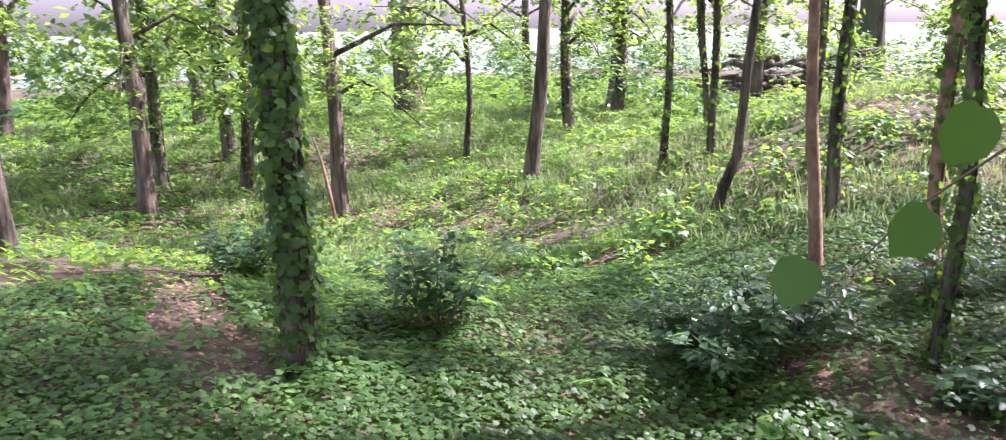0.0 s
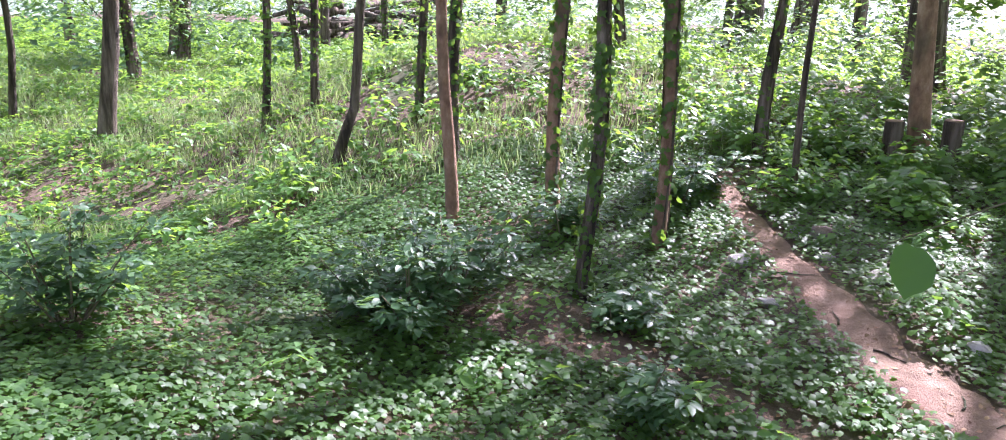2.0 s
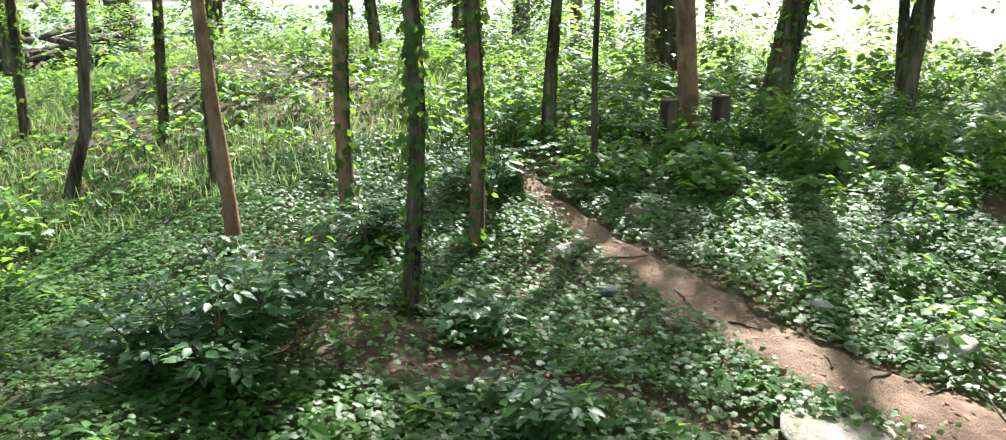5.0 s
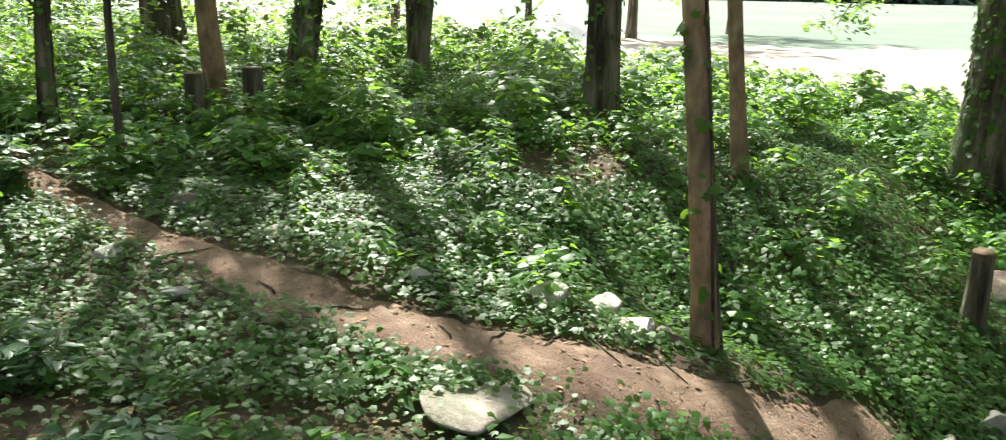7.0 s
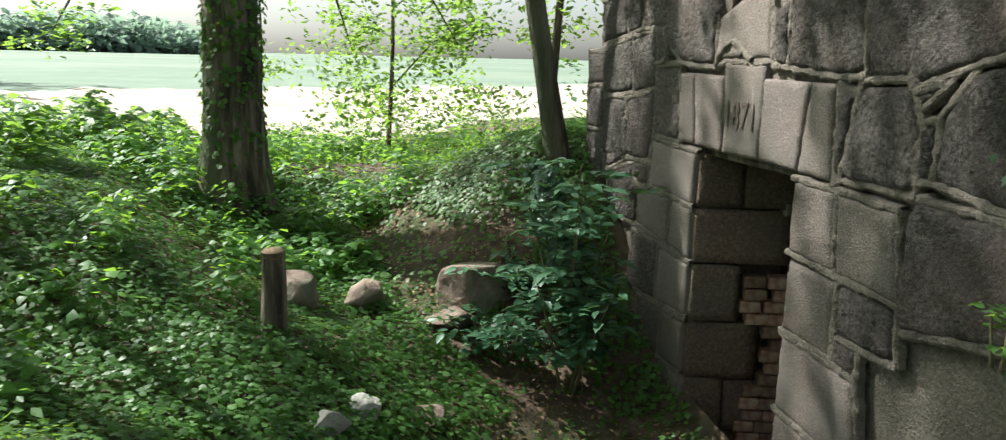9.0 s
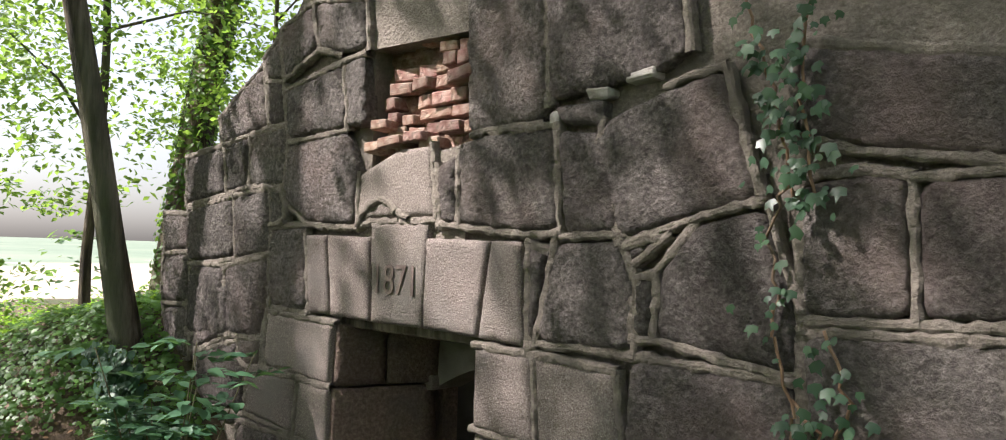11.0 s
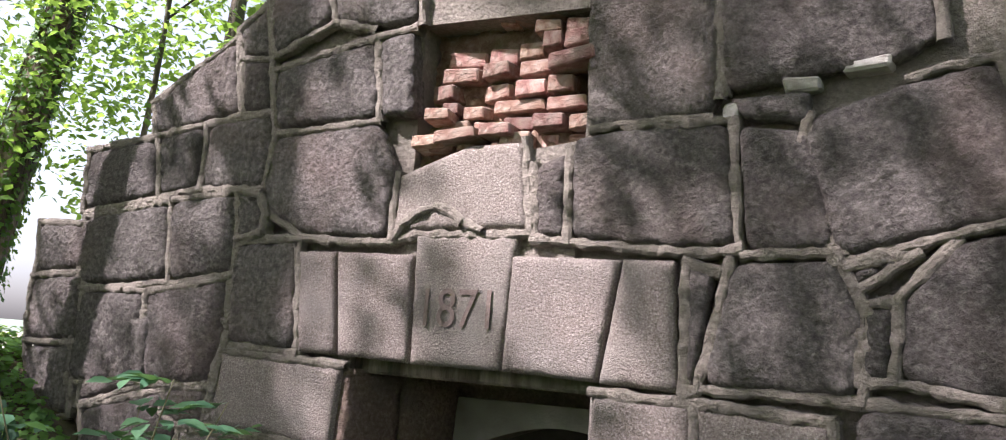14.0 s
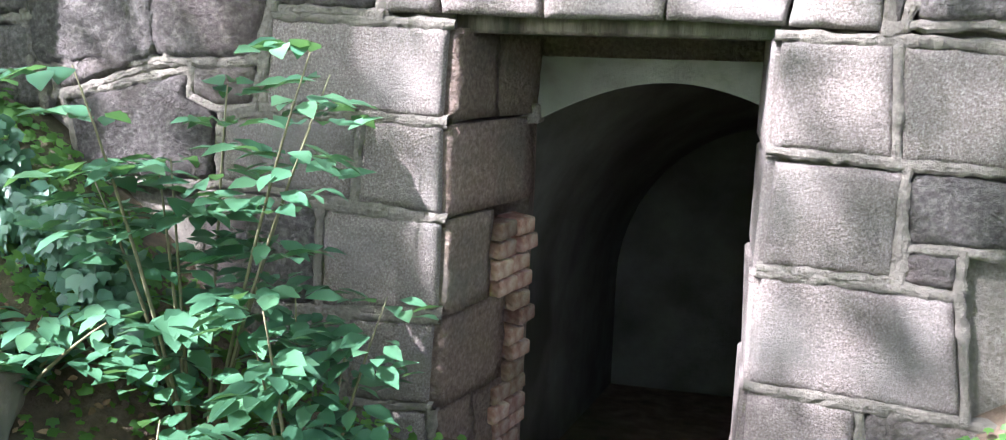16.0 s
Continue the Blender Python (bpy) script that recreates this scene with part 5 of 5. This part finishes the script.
cc = cc[(cc[:, 2] < 1.66 - 0.95 * np.maximum(cc[:, 0] + 1.38, 0) + 0.06 * np.sin(cc[:, 0] * 17))]
clump = empty("ivy_clump", -1.4, -0.2, 0.8)
tagged(clump, "dense hanging clump of ivy at the wall's foot", "ivy")
leaf_mesh("foliage", IVY_V, IVY_F, np.repeat(cc, 4, 0) - np.array([-1.4, -0.2, 0.8]) + 0.05 * unit(rngc, len(cc) * 4), np.array([0.15, -1, 0.5]) + 0.4 * unit(rngc, len(cc) * 4), 0.042 + 0.022 * rngc.random(len(cc) * 4), M_IVY_BANK, clump, rngc,
          np.array([0, 0, -1]) + 0.6 * unit(rngc, len(cc) * 4))


# ---------------------------------------------------------------- ground cover
def slopes(x, y, e=0.05):
    return np.stack([-(height(x + e, y) - height(x - e, y)) / (2 * e), -(height(x, y + e) - height(x, y - e)) / (2 * e), np.ones_like(x)], 1)


def patchy(x, y, s, seed=0.0):
    return 0.5 + 0.25 * (np.sin(s * x + 1.7 * np.sin(s * 0.8 * y + seed)) + np.sin(s * 1.3 * y + 1.4 * np.sin(s * 0.9 * x + 2 * seed)))


def bare(x, y):
    """Soil left open: the door pit and the trodden bank."""
    pit = ((x - 0.55) / 0.62) ** 2 + ((y + 0.6) / 0.62) ** 2 < 1
    bank = (np.abs(y + 1.05 - 0.35 * (x + 1.0)) < 0.2 + 0.25 * np.exp(-((x + 0.9) / 0.7) ** 2)) & (x > -2.4) & (x < 0.2)
    return pit | bank


def spread(rng, n, x0, x1, y0, y1):
    x, y = x0 + (x1 - x0) * rng.random(n), y0 + (y1 - y0) * rng.random(n)
    ok = ~((x > -1.95) & (x < 3.15) & (y > -0.05) & (y < 0.65)) & (wood_edge(x, y) < 0.4)
    return x[ok], y[ok]


rng = np.random.default_rng(21)
# ivy carpet: fully lobed leaves near the walk, plainer ones beyond
def holes(x, y):
    return patchy(x, y, 1.5, 4.0) < 0.075


for n, tv, tf, y0, y1 in ((205000, IVY_V, IVY_F, -4.9, 0.2), (130000, KITE_V, KITE_F, -7.6, -4.9)):
    x, y = spread(rng, n, -3.5, 8.5, y0, y1)
    ok = (path_gap(x, y) > 0.03 * rng.normal(size=len(x))) & ~((bare(x, y) | holes(x, y)) & (rng.random(len(x)) > 0.14)) & (rng.random(len(x)) < 0.4 + 0.7 * patchy(x, y, 2.1))
    x, y = x[ok], y[ok]
    nr = slopes(x, y) + 0.4 * unit(rng, len(x))
    lift = 0.015 + 0.08 * rng.random(len(x)) * (0.3 + patchy(x, y, 3.0, 1.0))
    ivy = leaf_mesh("ivy_carpet", tv, tf, np.stack([x, y, height(x, y) + lift], 1), nr, 0.022 + 0.025 * rng.random(len(x)), M_IVY, rng=rng)
    tagged(ivy, "glossy dark green ivy carpet over the woodland floor", "ivy", kind="stuff")
x, y = spread(rng, 260000, -10, 30, -34, 6)
ok = ~((x > -3.5) & (x < 8.5) & (y > -7.6) & (y < 0.2))
x, y = x[ok], y[ok]
far_ivy = leaf_mesh("ivy_carpet", SMALL_V, SMALL_F, np.stack([x, y, height(x, y) + 0.02 + 0.08 * rng.random(len(x))], 1), slopes(x, y) + 0.6 * unit(rng, len(x)), (0.045 + 0.045 * rng.random(len(x))) * (1 + 0.05 * np.maximum(np.hypot(x - 4, y + 2) - 8, 0)), M_HERB, rng=rng)
tagged(far_ivy, "green leafy ground cover under the trees", "ground cover", kind="stuff")


def undergrowth(name, n, box_, per, radius, tall, size, mat, seed, where, label, near=False):
    """Bushy herbs: leaves in tiers round each plant's middle, drooping outward."""
    rng = np.random.default_rng(seed)
    x, y = spread(rng, n, *box_)
    ok = where(x, y) & (path_gap(x, y) > 0.12) & ~bare(x, y) & ~((x > 0) & (y > -3.0))
    x, y = x[ok], y[ok]
    h = tall * (0.35 + 0.65 * rng.random(len(x)))
    c = np.repeat(np.stack([x, y, height(x, y)], 1), per, 0)
    hh = np.repeat(h, per)
    tier, a, o = np.sqrt(rng.random(len(c))), 6.283 * rng.random(len(c)), np.sqrt(rng.random(len(c)))
    out = np.stack([np.cos(a), np.sin(a), 0 * a], 1)
    p = c + out * (radius * o * (1.25 - 0.55 * tier))[:, None] + np.array([0, 0, 1.0]) * (hh * (0.15 + 0.85 * tier) - 0.25 * radius * o ** 2)[:, None]
    ob = leaf_mesh(name, KITE_V if near else SMALL_V, KITE_F if near else SMALL_F, p, np.array([0, 0, 1.0]) + 0.55 * out * o[:, None] + 0.4 * unit(rng, len(p)), size * (0.6 + 0.8 * rng.random(len(p))), mat, rng=rng)
    return tagged(ob, label, "undergrowth", kind="stuff")


undergrowth("undergrowth", 1150, (-6, 2.6, -9, -1.2), 44, 0.19, 0.36, 0.056, M_HERB, 31, lambda x, y: ((0.62 * x + y < -4.6) | (x < -1.6)) & (patchy(x, y, 1.6, 0.5) > 0.28) | (np.random.default_rng(3).random(len(x)) < 0.12), "fresh green undergrowth between the trees", True)
undergrowth("undergrowth", 330, (-7, 1.6, -9.5, -3.4), 60, 0.24, 0.6, 0.085, M_CROWN, 37, lambda x, y: (0.62 * x + y < -5.2) & (patchy(x, y, 2.3, 2.5) > 0.46), "tall dark green nettles and herbs at the wood's edge", True)
undergrowth("undergrowth", 700, (-10, 2, -12, 3), 46, 0.19, 0.5, 0.06, M_HERB, 32, lambda x, y: wood_edge(x, y) > -4.2, "tall green plants along the wood's edge")
undergrowth("undergrowth", 3200, (1.5, 24, -30, -6.0), 30, 0.22, 0.28, 0.075, M_HERB, 33, lambda x, y: patchy(x, y, 0.9, 1.0) > 0.3, "bright green undergrowth deeper in the wood")
undergrowth("undergrowth", 260, (-3, 8, -6, 0), 12, 0.12, 0.22, 0.065, M_HERB, 34, lambda x, y: (path_gap(x, y) > 0.2) & (y < -2.9), "young seedlings standing in the ivy")
undergrowth("thicket", 1500, (-12, 52, -50, 6), 60, 0.55, 1.8, 0.16, M_SHRUB, 35, lambda x, y: (np.hypot(x - 4, y + 2) > 15) & (np.hypot(x - 5, y + 8) < 46) & (patchy(x, y, 0.5, 3.0) > 0.38), "leafy thicket deep in the wood")
undergrowth("thicket", 300, (-9, 7, -22, -9.3), 60, 0.4, 1.25, 0.1, M_CROWN, 36, lambda x, y: (patchy(x, y, 0.8, 1.0) > 0.5) & (y < -9.5 - 0.8 * np.maximum(x - 3, 0)), "dark leafy thicket between the trunks")
# grass in the sunny glade and along the field
rng = np.random.default_rng(41)
x, y = spread(rng, 120000, 2, 18, -20, -6.9)
ok = patchy(x, y, 1.2, 2.0) > 0.42
x, y = x[ok], y[ok]
d = unit(rng, len(x)) * 0.45 + np.array([0, 0, 1.0])
nn = np.cross(d, unit(rng, len(x)))
grass = leaf_mesh("grass", BLADE_V, BLADE_F, np.stack([x, y, height(x, y)], 1), nn, 0.07 + 0.13 * rng.random(len(x)), M_GRASS, rng=rng, spin=d)
tagged(grass, "long pale grass in the sunny glade", "grass", kind="stuff")
# dry leaves on path and open soil
x, y = -2.5 + 11 * rng.random(26000), -7.5 + 7.5 * rng.random(26000)
ok = ((path_gap(x, y) < 0.06) & (rng.random(len(x)) < 0.5)) | (bare(x, y) & (y < -0.1)) | (holes(x, y) & (y < -0.3))
x, y = x[ok], y[ok]
litter = leaf_mesh("leaf_litter", LEAF_V, LEAF_F, np.stack([x, y, height(x, y) + 0.016], 1), slopes(x, y) + 0.35 * unit(rng, len(x)), 0.014 + 0.02 * rng.random(len(x)), M_LITTER, rng=rng)
tagged(litter, "dry brown leaves scattered on the soil", "leaf litter", kind="stuff")
